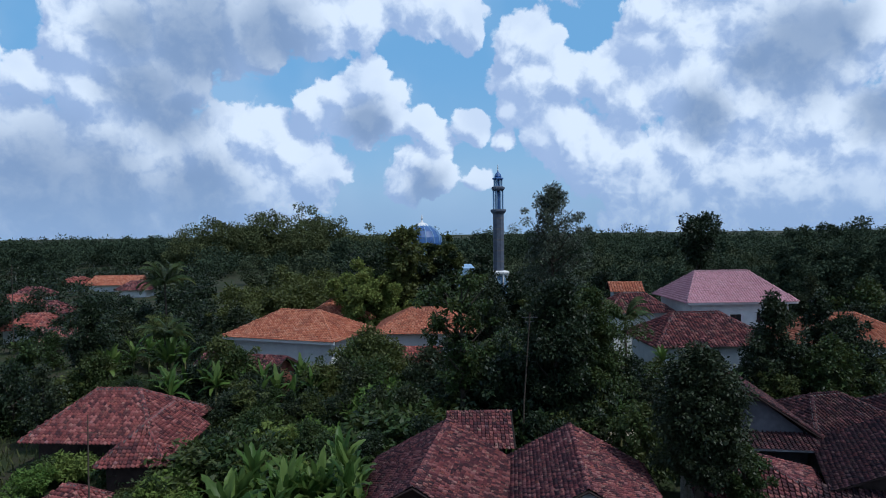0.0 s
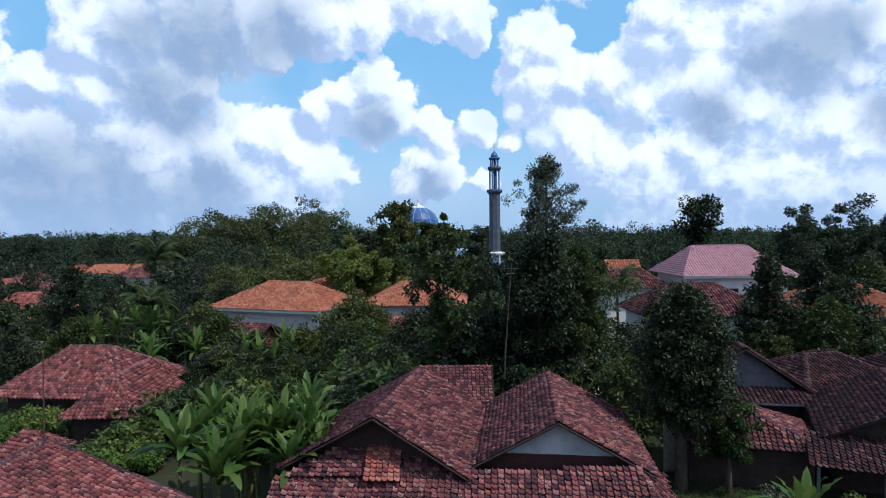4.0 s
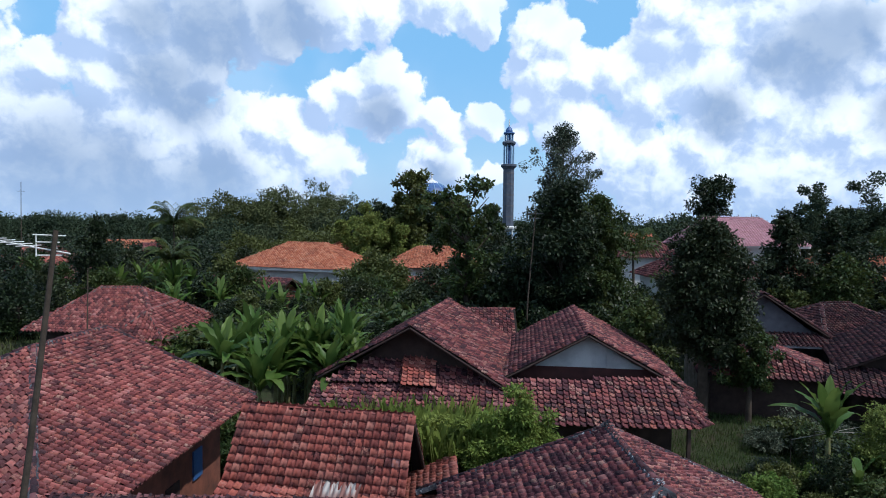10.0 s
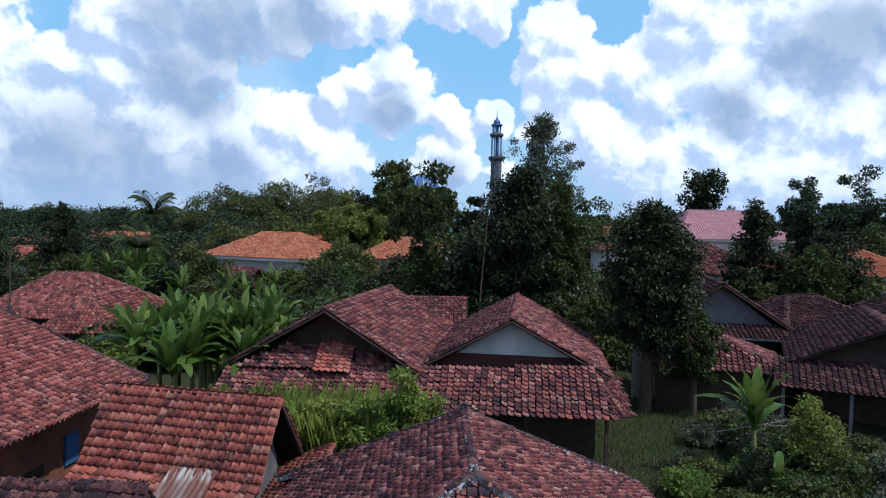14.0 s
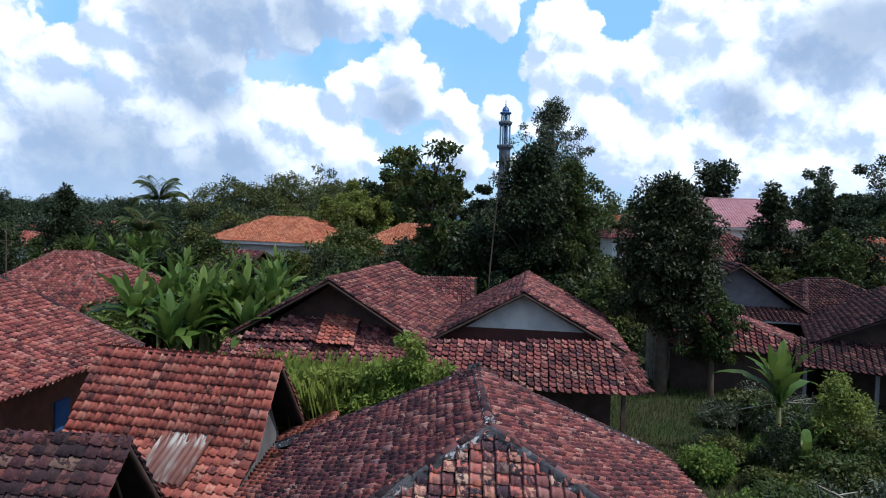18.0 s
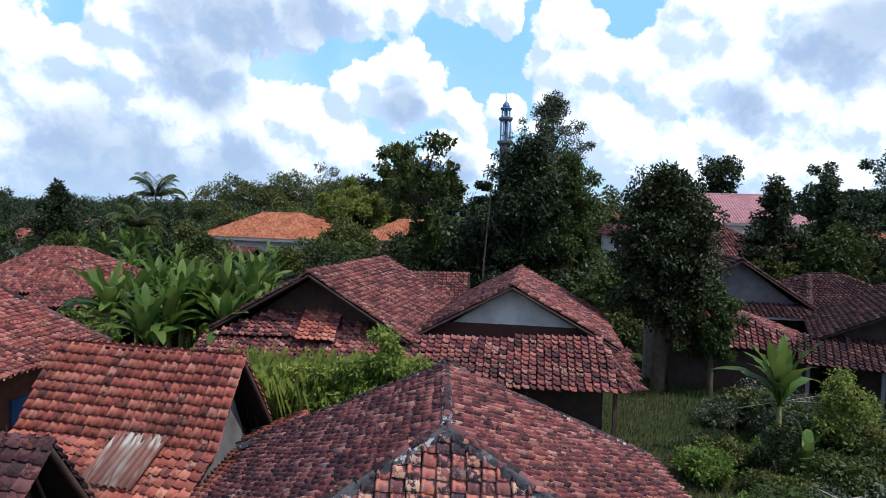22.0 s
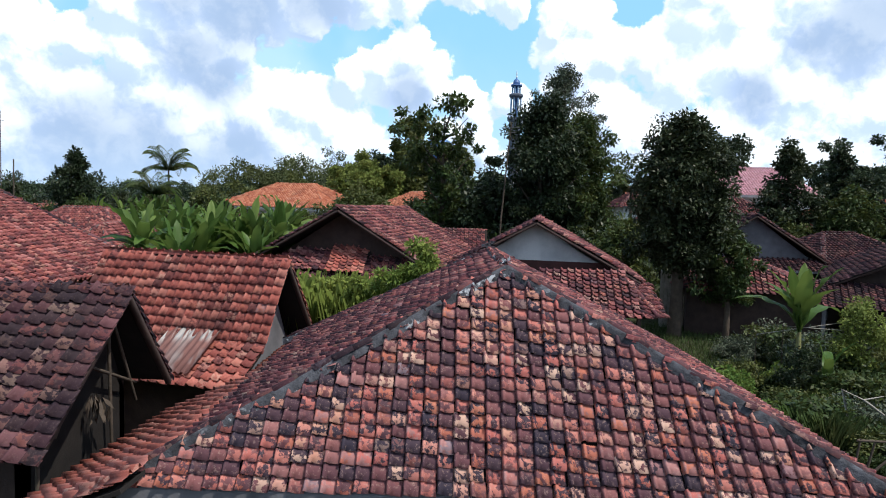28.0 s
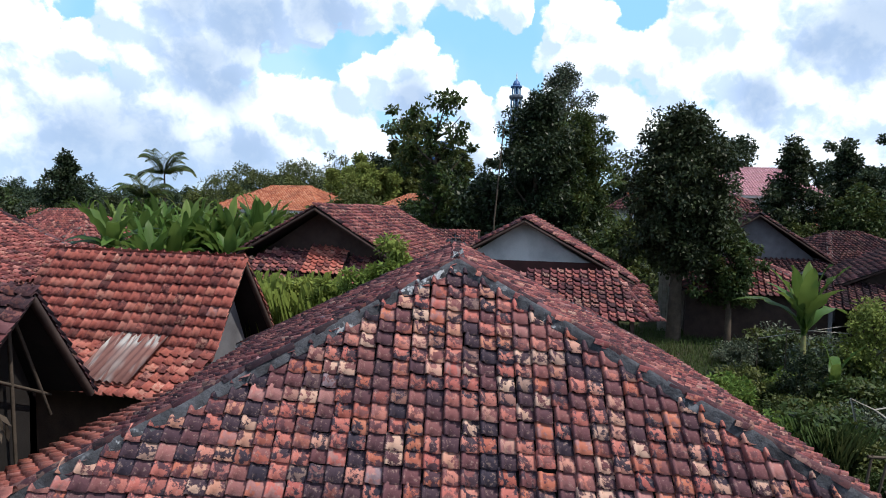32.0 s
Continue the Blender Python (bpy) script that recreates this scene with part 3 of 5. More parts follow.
def gable_house(name, m, L, front, back, tiles, label, wall=PLASTER_GREY, w=0.24, l=0.24, inset=0.6, single=(0, 0), near=(0, 0, 0), mortar=None, cap=0.11, wild=1.0, gable=None, ends=(1, 1), far=False):
    """A house with a gabled roof; the ridge runs along its own x at y = 0. front, back: rows of (run, height) from ridge to eave."""
    house = empty(name, m, label, "house")
    x = L / 2
    for s, prof, k in ((-1, front, 0), (1, back, 1)):
        for (r0, z0), (r1, z1) in zip(prof, prof[1:]):
            lo = [(-x, s * r1, z1), (x, s * r1, z1)]
            hi = [(x, s * r0, z0), (-x, s * r0, z0)]
            if s > 0:
                lo, hi = lo[::-1], hi[::-1]
            roof_face(house, lo + hi, tiles, w, l, single[k], near, wild=wild)
    ridge_caps(house, (-x, 0, front[0][1]), (x, 0, front[0][1]), tiles, cap, 0.34, mortar, 0.0, not far)
    yf, zf, yb, zb = -front[-1][0] + 0.5, front[-1][1] + 0.1, back[-1][0] - 0.5, back[-1][1] + 0.1
    part("wall", box(-x + inset, yf, -0.2, x - inset, yf + 0.14, zf), wall, house)
    part("wall", box(-x + inset, yb - 0.14, -0.2, x - inset, yb, zb), wall, house)
    for s, on in ((-1, ends[0]), (1, ends[1])):
        if not on:
            continue
        pts = [(-r, z - 0.10) for r, z in reversed(front)] + [(r, z - 0.10) for r, z in back[1:]]
        pts = [(max(min(p, yb), yf), z) for p, z in pts]
        bm = bmesh.new()
        ring = [(yf, -0.2)] + pts + [(yb, -0.2)]
        a = [bm.verts.new((s * (x - inset), p, z)) for p, z in ring]
        b = [bm.verts.new((s * (x - inset - 0.12), p, z)) for p, z in ring]
        bm.faces.new(a if s > 0 else a[::-1])
        bm.faces.new(b[::-1] if s > 0 else b)
        for i in range(len(a)):
            j = (i + 1) % len(a)
            bm.faces.new((a[j], a[i], b[i], b[j]))
        bmesh.ops.recalc_face_normals(bm, faces=bm.faces[:])
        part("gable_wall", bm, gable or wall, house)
        for sg, prof in ((-1, front), (1, back)):
            for (r0, z0), (r1, z1) in zip(prof, prof[1:]):
                v, q = tube([(s * (x - 0.03), sg * r0, z0 - 0.09), (s * (x - 0.03), sg * r1, z1 - 0.09)], [0.06, 0.06], 4)
                part("barge_board", fast_mesh("barge_board", v, q, WOOD), None, house)
    return house


# ---- plants ----
def leaf_cloud(centres, radii, count, size, long=2.0, droop=0.3, flat=0.75):
    """Many small folded leaves round the centres of clumps. Returns points and faces."""
    centres, radii = np.asarray(centres, float), np.asarray(radii, float)
    n = len(centres) * count
    c = np.repeat(centres, count, 0)
    r = np.repeat(radii, count)
    d = rng.normal(size=(n, 3))
    d /= np.linalg.norm(d, axis=1)[:, None]
    k = rng.random(n) ** 0.45
    p = c + d * (r * k)[:, None] * np.array([1, 1, flat])
    a = d * 0.7 + rng.normal(0, 0.75, (n, 3))
    a[:, 2] -= droop
    a /= np.linalg.norm(a, axis=1)[:, None]
    b = np.cross(a, rng.normal(size=(n, 3)) * 0.6 + np.array([0, 0, 1.0]))
    b /= np.linalg.norm(b, axis=1)[:, None] + 1e-6
    nn = np.cross(b, a)
    s = size * rng.uniform(0.6, 1.3, n)[:, None]
    tip, mid = p + a * s * long, p + a * s * long * 0.45
    bend = nn * s * 0.12
    v = np.stack([p, mid + b * s * 0.5 + bend, tip, mid - b * s * 0.5 + bend], 1)
    q = np.arange(n * 4).reshape(-1, 4)
    return v.reshape(-1, 3), q


def tree(name, m, height, crown, label, leaf=LEAF, clumps=60, count=90, size=0.16, trunk=0.16, base=0.28, lobes=7, lean=(0, 0), shape="round", category="tree", long=2.0, flat=0.75, group="", fill=1.0, joined=False):
    """A tree with a tapered trunk, limbs and a crown of clumps of leaves. crown: its half width; base: where it begins, as a share of the height."""
    t = empty(name, m, label, category, group)
    top = Vector((lean[0], lean[1], height * 0.9))
    pts = [Vector((lean[0] * k * k, lean[1] * k * k, -0.3 + (height * 0.9 + 0.3) * k)) + Vector((math.sin(k * 7) * 0.03, math.cos(k * 5) * 0.03, 0)) * height * 0.15 for k in np.linspace(0, 1, 7)]
    v, q = tube(pts, [trunk * (1.25 - k) for k in np.linspace(0, 1.1, 7)], 8)
    wood_v, wood_q = list(v), list(q)
    if not joined:
        part("trunk", fast_mesh("trunk", v, q, BARK, True), None, t)
    ends = []
    lo, hi = height * base, height
    for i in range(lobes):
        k = (i + rng.uniform(0.2, 0.8)) / lobes
        z = lo + (hi - lo) * (0.08 + 0.84 * k)
        if shape == "round":
            reach = crown * math.sqrt(max(0.06, 1 - (2 * k - 0.9) ** 2 * 0.9))
        elif shape == "tall":
            reach = crown * min(1.0, 2.6 * (1 - k) + 0.12) * min(1, 0.55 + 2 * k)
        else:
            reach = crown * (0.45 + 0.6 * k) * (1 if k < 0.85 else 0.75)
        reach *= rng.uniform(0.62, 1.08)
        ang = i * 2.399 + rng.uniform(-0.4, 0.4)
        start = Vector((lean[0] * k, lean[1] * k, max(height * base * 0.8, z - reach * 0.75)))
        end = Vector((lean[0] * k + math.cos(ang) * reach * 0.78, lean[1] * k + math.sin(ang) * reach * 0.78, z))
        mid = (start + end) / 2 + Vector((0, 0, -reach * 0.08))
        v, q = tube([start, mid, end], [trunk * 0.42, trunk * 0.26, trunk * 0.1], 5)
        if joined:
            wood_q += [tuple(i + len(wood_v) for i in f) for f in q]
            wood_v += v
        else:
            part("limb", fast_mesh("limb", v, q, BARK, True), None, t)
        ends.append((end, reach))
    if joined:
        part("trunk", fast_mesh("trunk", wood_v, wood_q, BARK, True), None, t)
    centres, radii = [], []
    for j in range(clumps):
        end, reach = ends[j % len(ends)]
        o = rng.normal(0, 0.36, 3) * reach * np.array([1, 1, 0.8])
        back = rng.random() * 0.55
        centres.append(np.array(end) * (1 - back) + np.array((lean[0], lean[1], end.z)) * back + o)
        radii.append(crown * rng.uniform(0.16, 0.34) * fill)
    centres.append((lean[0], lean[1], height * 0.96))
    radii.append(crown * 0.26)
    centres = np.array(centres)
    centres[:, 2] = np.clip(centres[:, 2], lo * 0.75, height * 0.97)
    v, q = leaf_cloud(centres, radii, count, size, long, 0.35, flat)
    part("crown", fast_mesh("crown", v, q, leaf), None, t)
    return t


def shrub(name, m, width, height, label, leaf=LEAF_LIGHT, clumps=22, count=70, size=0.11, long=2.2, group="", category="shrub"):
    t = empty(name, m, label, category, group)
    wood_v, wood_q = [], []
    for i in range(5):
        a = i * 1.26
        v, q = tube([(0.05 * math.cos(a), 0.05 * math.sin(a), -0.1), (width * 0.35 * math.cos(a), width * 0.35 * math.sin(a), height * 0.7)], [0.025, 0.01], 5)
        wood_q += [tuple(i + len(wood_v) for i in f) for f in q]
        wood_v += v
    part("stems", fast_mesh("stems", wood_v, wood_q, BARK), None, t)
    c = rng.normal(size=(clumps, 3))
    c /= np.linalg.norm(c, axis=1)[:, None]
    c *= rng.uniform(0.2, 0.85, clumps)[:, None]
    c = c * np.array([width, width, height * 0.48]) + np.array([0, 0, height * 0.5])
    v, q = leaf_cloud(c, rng.uniform(0.18, 0.4, clumps) * min(width, height), count, size, long)
    v[:, 2] = np.maximum(v[:, 2], 0.02)
    part("foliage", fast_mesh("foliage", v, q, leaf), None, t)
    return t


def banana_leaf(length, width, arch, torn=0.0):
    """A long blade with a midrib, arching along its own x."""
    n = 14
    verts, quads = [], []
    for i in range(n):
        k = i / (n - 1)
        x = length * math.sin(arch * k) / arch if arch > 0.05 else length * k
        z = length * (1 - math.cos(arch * k)) / arch * -1 if arch > 0.05 else 0
        w = width * (math.sin(math.pi * min(1, 0.10 + 0.9 * k)) ** 0.55 if k > 0.12 else 0.10) * (1 if k < 0.97 else 0.3)
        for s in (-1, -0.5, 0, 0.5, 1):
            j = rng.normal(0, torn) if abs(s) == 1 else 0
            verts.append((x, s * w * 0.5, z + abs(s) * w * 0.16 + j * 0.06))
        if i:
            o = 5 * (i - 1)
            quads += [(o + a, o + a + 1, o + a + 6, o + a + 5) for a in range(4)]
    return verts, quads


BANANA_LEAVES = [fast_mesh("leaf", *banana_leaf(2.4, 0.47, a, 0.9), BANANA, True) for a in (0.35, 0.8, 1.3, 1.8)]


def banana(m, height, leaves, label, group, scale=1.0, upright=0.0):
    t = empty("banana_plant", m, label, "plant", group)
    v, q = tube([(0, 0, -0.1), (0.03, 0.02, height * 0.5), (0, 0, height)], [0.13, 0.11, 0.06], 8)
    part("stem", fast_mesh("stem", v, q, STEM, True), None, t)
    for i in range(leaves):
        a = i * 2.399 + rng.uniform(-0.3, 0.3)
        k = i / max(1, leaves - 1)
        up = radians(35 + 45 * k + rng.uniform(-8, 8)) + upright
        ob = new("leaf", BANANA_LEAVES[min(3, int((1 - k) * 3 + rng.random()))])
        ob.parent = t
        s = scale * rng.uniform(0.8, 1.1)
        ob.matrix_local = Matrix.Translation((0, 0, height - 0.08 + 0.04 * k)) @ Matrix.Rotation(a, 4, "Z") @ Matrix.Rotation(-min(up, 1.5), 4, "Y") @ Matrix.Rotation(rng.normal(0, 0.35), 4, "X") @ Matrix.Scale(s, 4)
    return t


def palm(m, height, label, size=1.0):
    t = empty("coconut_palm", m, label, "palm")
    v, q = tube([(0, 0, -0.3), (0.2, 0, height * 0.5), (0.1, 0, height)], [0.2, 0.14, 0.1], 8)
    part("trunk", fast_mesh("trunk", v, q, BARK, True), None, t)
    for i in range(22):
        a, up = i * 2.399, rng.uniform(0.2, 1.5)
        verts, quads = [], []
        x, z = 0.0, 0.0
        for k in np.linspace(0.05, 1, 26):
            bend = up - 1.5 * k * k
            x, z = x + 0.11 * math.cos(bend), z + 0.11 * math.sin(bend)
            for s in (-1, 1):
                ln = 0.62 * math.sin(math.pi * min(0.97, 0.12 + 0.85 * k))
                o = len(verts)
                verts += [(x, 0, z), (x + 0.07, 0.0, z), (x + 0.34 + 0.03, s * ln, z - 0.24), (x + 0.28, s * ln, z - 0.25)]
                quads.append((o, o + 1, o + 2, o + 3))
        f = part("frond", fast_mesh("frond", verts, quads, LEAF), None, t)
        f.matrix_local = Matrix.Translation((0.1, 0, height)) @ Matrix.Rotation(a, 4, "Z") @ Matrix.Scale(size, 4)
    return t


def grass(name, spots, height, label, material=GRASS, wide=0.03):
    """Blades of grass, three to a tuft."""
    p = np.asarray(spots, float)
    n = len(p)
    a = rng.uniform(0, 6.283, n)
    h = height * rng.uniform(0.5, 1.2, n)
    out = np.stack([np.cos(a), np.sin(a), np.zeros(n)], 1)
    side = np.stack([-np.sin(a), np.cos(a), np.zeros(n)], 1) * wide
    up = np.array([0, 0, 1.0])
    v = np.stack([p - side, p + side, p + out * (h * 0.45)[:, None] + up * h[:, None] + side * 0.4, p + out * (h * 0.42)[:, None] + up * h[:, None] - side * 0.2], 1)
    ob = new(name, fast_mesh(name, v, np.arange(n * 4).reshape(-1, 4), material))
    return tagged(ob, label, "grass", kind="stuff")


def at(x, y, turn=0.0, z=0.0, s=1.0):
    return pose(x, y, z, 0, 0, turn) @ Matrix.Scale(s, 4)


# ---- ground and distance ----
bm = bmesh.new()
edges = [-2400, -1200, -600, -300, -150, -80, -40, -20, -10, 0, 10, 20, 40, 80, 150, 300, 600, 1200, 2400]
grid = [[bm.verts.new((x, y + 40, 0.10 * noise.noise(Vector((x * 0.13, y * 0.13, 0.0))) if abs(x) < 100 and abs(y) < 100 else 0)) for x in edges] for y in edges]
for r0, r1 in zip(grid, grid[1:]):
    for i in range(len(edges) - 1):
        bm.faces.new((r0[i], r0[i + 1], r1[i + 1], r1[i]))
me = bpy.data.meshes.new("ground")
bm.to_mesh(me)
bm.free()
me.materials.append(GROUND)
tagged(new("ground", me), "village ground of dark soil and low weeds", "ground", kind="structure")


def woods(name, rows, label, leaf=LEAF_FAR, count=26):
    """A far belt of woods: rows of x, y, half width, height."""
    cs, rs = [], []
    for x, y, wide, high in rows:
        for _ in range(9):
            a, k = rng.uniform(0, 6.283), rng.random() ** 0.5
            cs.append((x + math.cos(a) * wide * k, y + math.sin(a) * wide * k, high * (0.25 + 0.68 * rng.random() * (1 - 0.45 * k * k))))
            rs.append(wide * rng.uniform(0.25, 0.5))
    size = 0.0062 * np.mean([abs(r[1]) for r in rows]) ** 0.8
    v, q = leaf_cloud(cs, rs, int(count * 2.4), size, 1.7, 0.2, 0.8)
    v[:, 2] = np.maximum(v[:, 2], 0.0)
    return tagged(new(name, fast_mesh(name, v, q, leaf)), label, "woods", kind="stuff")


def belt(y0, y1, x0, x1, n, wide, high, seed):
    r = np.random.default_rng(seed)
    rows = []
    for _ in range(n):
        y = r.uniform(y0, y1)
        rows.append((r.uniform(x0, x1) * y, y, wide * r.uniform(0.6, 1.3), high * r.uniform(0.45, 1.15) * (1.35 if r.random() < 0.12 else 1.0)))
    return rows


woods("far_woods", belt(430, 640, -0.85, 0.85, 330, 12, 14, 1), "dark belt of far woods along the horizon", count=22)
woods("middle_woods", belt(230, 340, -0.36, 0.85, 170, 8, 12, 2), "dense green woods behind the village", count=40)
woods("left_woods", belt(300, 380, -0.85, -0.36, 90, 9, 13, 5), "dense green woods behind the fields", count=34)
woods("mosque_woods", belt(122, 200, -0.30, 0.85, 100, 4.4, 11.5, 3), "mixed trees round the mosque", LEAF_FAR, 60)
woods("field_trees", belt(110, 260, -0.85, -0.36, 50, 4.5, 5.5, 4), "loose trees among the fields", LEAF_DARK, 46)
HILL = []
for i in range(90):
    k = rng.uniform(-1, 1)
    HILL.append((-72 + 44 * k, 300 + rng.uniform(-25, 25), 8, (30 - 11 * k * k + rng.uniform(-2, 1)) * rng.choice((1.0, 0.8, 0.55))))
woods("bamboo_grove", HILL, "large rounded grove of tall trees and bamboo", LEAF_GROVE, 48)

# ---- mosque ----
mosque = empty("mosque_minaret", at(9.4, 102.6), "slender blue and white mosque minaret with balconies", "minaret")
part("base", box(-1.3, -1.3, 0, 1.3, 1.3, 8.4, 0.05), PALEBLUE, mosque)
for i in range(8):
    a = math.pi / 8 + i * math.pi / 4
    v, q = tube([(1.45 * math.cos(a), 1.45 * math.sin(a), 7.0), (1.45 * math.cos(a), 1.45 * math.sin(a), 9.0)], [0.14, 0.14], 6)
    part("column", fast_mesh("column", v, q, WHITE), None, mosque)
part("lower_balcony", lathe([(1.2, 8.6), (1.75, 9.0), (1.75, 9.25), (1.1, 9.4)], 8, math.pi / 8), WHITE, mosque)
for k in range(11):
    z = 9.3 + k * 0.86
    part("shaft_course", lathe([(0.90, z), (0.90, z + 0.62)], 8, math.pi / 8), SLATE, mosque)
    part("shaft_band", lathe([(0.93, z + 0.62), (0.93, z + 0.86)], 8, math.pi / 8), PLASTER_GREY if k % 2 else SLATE, mosque)
part("balcony", lathe([(0.9, 18.4), (1.3, 18.85), (1.3, 19.15), (0.8, 19.25)], 8, math.pi / 8), SLATE, mosque)
for z0, z1, r, core in ((19.2, 22.2, 0.78, 0.42), (22.9, 23.9, 0.62, 0.3)):
    part("core", lathe([(core, z0), (core, z1)], 8), BLUE, mosque)
    for i in range(8):
        a = math.pi / 8 + i * math.pi / 4
        v, q = tube([(r * math.cos(a), r * math.sin(a), z0), (r * math.cos(a), r * math.sin(a), z1)], [0.12, 0.12], 6)
        part("column", fast_mesh("column", v, q, PALEBLUE), None, mosque)
part("upper_balcony", lathe([(0.85, 22.1), (1.12, 22.45), (1.12, 22.7), (0.7, 22.9)], 8, math.pi / 8), SLATE, mosque)
part("cornice", lathe([(0.7, 23.85), (0.95, 24.05), (0.9, 24.2), (0.5, 24.3)], 8, math.pi / 8), BLUE, mosque)
part("cupola", lathe([(0.52, 24.25), (0.56, 24.5), (0.42, 24.85), (0.18, 25.1), (0.06, 25.3)], 12), BLUE, mosque)
part("spire", lathe([(0.06, 25.2), (0.13, 25.45), (0.05, 25.6), (0.09, 25.8), (0.02, 26.4)], 8), WHITE, mosque)

hall = empty("mosque_hall", at(-3.2, 114), "mosque hall with a large blue patterned dome", "mosque")
part("hall_body", box(-9, -6, 0, 9, 8, 9.5), PALEBLUE, hall)
part("drum", lathe([(3.3, 9.5), (3.3, 12.6), (3.5, 12.8), (3.2, 13.0)], 24), PALEBLUE, hall)
part("dome", lathe([(3.15, 12.9), (3.45, 13.8), (3.35, 14.8), (2.8, 15.8), (2.0, 16.5), (1.0, 17.0), (0.2, 17.25)], 28), BLUE, hall, "glossy blue dome")
for i in range(14):
    a = i * 2 * math.pi / 14
    pts = [(r * 1.01 * math.cos(a), r * 1.01 * math.sin(a), z) for r, z in ((3.45, 13.8), (3.35, 14.8), (2.8, 15.8), (2.0, 16.5), (1.0, 17.0))]
    v, q = tube(pts, [0.07] * 5, 5)
    part("dome_rib", fast_mesh("dome_rib", v, q, PALEBLUE), None, hall)
part("dome_cap", lathe([(1.4, 16.8), (1.0, 17.1), (0.3, 17.4), (0.08, 17.8), (0.2, 18.1), (0.03, 18.8)], 16), WHITE, hall)
part("turret", lathe([(0.9, 9.0), (0.9, 10.6), (0.75, 11.2), (0.3, 11.7), (0.03, 12.2)], 12), WHITE, hall).location = (3.6, -5, 0)

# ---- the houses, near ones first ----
# long slopes get darker tiles than the hips: wear, plus dimmer light as colour
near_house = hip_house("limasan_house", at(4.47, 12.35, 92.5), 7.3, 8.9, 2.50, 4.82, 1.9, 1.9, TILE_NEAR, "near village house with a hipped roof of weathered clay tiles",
                       PLASTER_GREY, 0.188, 0.163, 0.6, CEMENT, (0, 0, 0, 300), (-3.6, 0, 3.4), 0.075, lift=0.06, trim=0.14, side_tiles=TILE_OLD, cap_tiles=TILE_SOOT_SHADE)
part("fascia", box(-3.74, -4.5, 2.05, -3.62, 4.5, 2.44, 0.02), PLASTER_GREY, near_house, "weathered grey cement eave beam")
for centres, radii in (([(1.72, 0, 4.92), (1.6, 0.05, 4.95)], [0.12, 0.1]), ([(-1.72, 0.0, 4.9)], [0.06])):
    v, q = leaf_cloud(centres, radii, 40, 0.06, 1.2)
    part("mortar_lump", fast_mesh("mortar_lump", v, q, CEMENT), None, near_house, "crumbling cement at the ridge end")

shed = gable_house("steep_shed", at(-2.81, 17.09, -11), 5.1, [(0, 4.28), (1.22, 2.45), (2.3, 1.85)], [(0, 4.28), (1.5, 2.2)], TILE_RED,
                   "small outbuilding with a steep red clay tile roof", WOOD, 0.225, 0.235, 0.55, (250, 0), (0, -1, 3), cap=0.075, gable=PLASTER_GREY)
rows = []
for i in range(41):
    x = 0.16 + 1.28 * i / 40
    h = 0.022 * math.cos(i * math.pi / 2.5)
    rows.append((x, h))
verts = [(x, y, z + h + dz) for y, z in ((-1.05, 2.70), (-2.28, 2.01)) for dz in (0.03, 0.012) for x, h in rows]
quads = [(i, i + 1, 82 + i + 1, 82 + i) for i in range(40)] + [(41 + i, 41 + i + 1, 123 + i + 1, 123 + i) for i in range(40)] + [(82 + i, 82 + i + 1, 123 + i + 1, 123 + i) for i in range(40)]
part("iron_sheet", fast_mesh("iron_sheet", verts, quads, RUST), None, shed, "rusty corrugated iron sheet patching the roof")

# the gable is open; a near-black infill stands for its shaded inside
dark_shed = gable_house("dark_shed", at(-4.0, 11.0, 0), 5.8, [(0, 4.28), (2.1, 2.55)], [(0, 4.28), (1.3, 2.6)], TILE_SOOT_SHADE,
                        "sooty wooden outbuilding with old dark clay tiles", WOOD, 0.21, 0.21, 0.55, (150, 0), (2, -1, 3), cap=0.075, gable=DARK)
for y0, z0, y1, z1 in ((0, 4.1, -1.2, 2.4), (0, 4.1, 0.2, 1.2), (0, 4.1, 0.9, 2.3), (-0.9, 3.4, 0.9, 2.6), (-1.6, 2.6, -1.6, 0.2)):
    v, q = tube([(2.55, y0, z0), (2.5, y1, z1)], [0.03, 0.025], 5)
    part("strut", fast_mesh("strut", v, q, BARK), None, dark_shed)
v, q = leaf_cloud([(2.6, -0.4, 2.75), (2.62, -0.3, 2.6)], [0.1, 0.12], 12, 0.07, 4.0, 2.2)
part("palm_leaf", fast_mesh("palm_leaf", v, q, BARK), None, dark_shed, "hanging bundle of dry palm leaf")

strip = empty("lean_to_roof", at(0, 0), "low lean-to roof of bright orange clay tiles", "roof")
roof_face(strip, [(-1.0, 12.3, 2.0), (-1.25, 8.0, 1.9), (0.42, 8.0, 2.62), (0.45, 12.3, 2.66)], TILE_STRIP, 0.2, 0.2, 150, (-0.5, 11, 2))
roof_face(strip, [(-0.45, 18.0, 2.1), (-0.35, 13.7, 2.05), (1.0, 13.7, 2.66), (0.9, 18.0, 2.68)], TILE_STRIP, 0.2, 0.2, 100, (0, 16, 2))
for y in (9.2, 12.1, 13.9, 15.2, 17.9):
    part("post", box(-0.2, y - 0.05, -0.2, -0.1, y + 0.05, 1.95), WOOD, strip)

left_house = hip_house("brick_house", at(-11.45, 16.1, 87), 11.2, 10.0, 3.5, 5.9, 6.9, 0.7, TILE_CRIMSON, "brick house with a large hipped red clay tile roof", BRICK, 0.195, 0.185, 0.9, CEMENT,
                       (250, 0, 0, 0), (2, -5, 3), 0.085, lift=0.04, cap_tiles=TILE_SOOT_SHADE, deep=True)
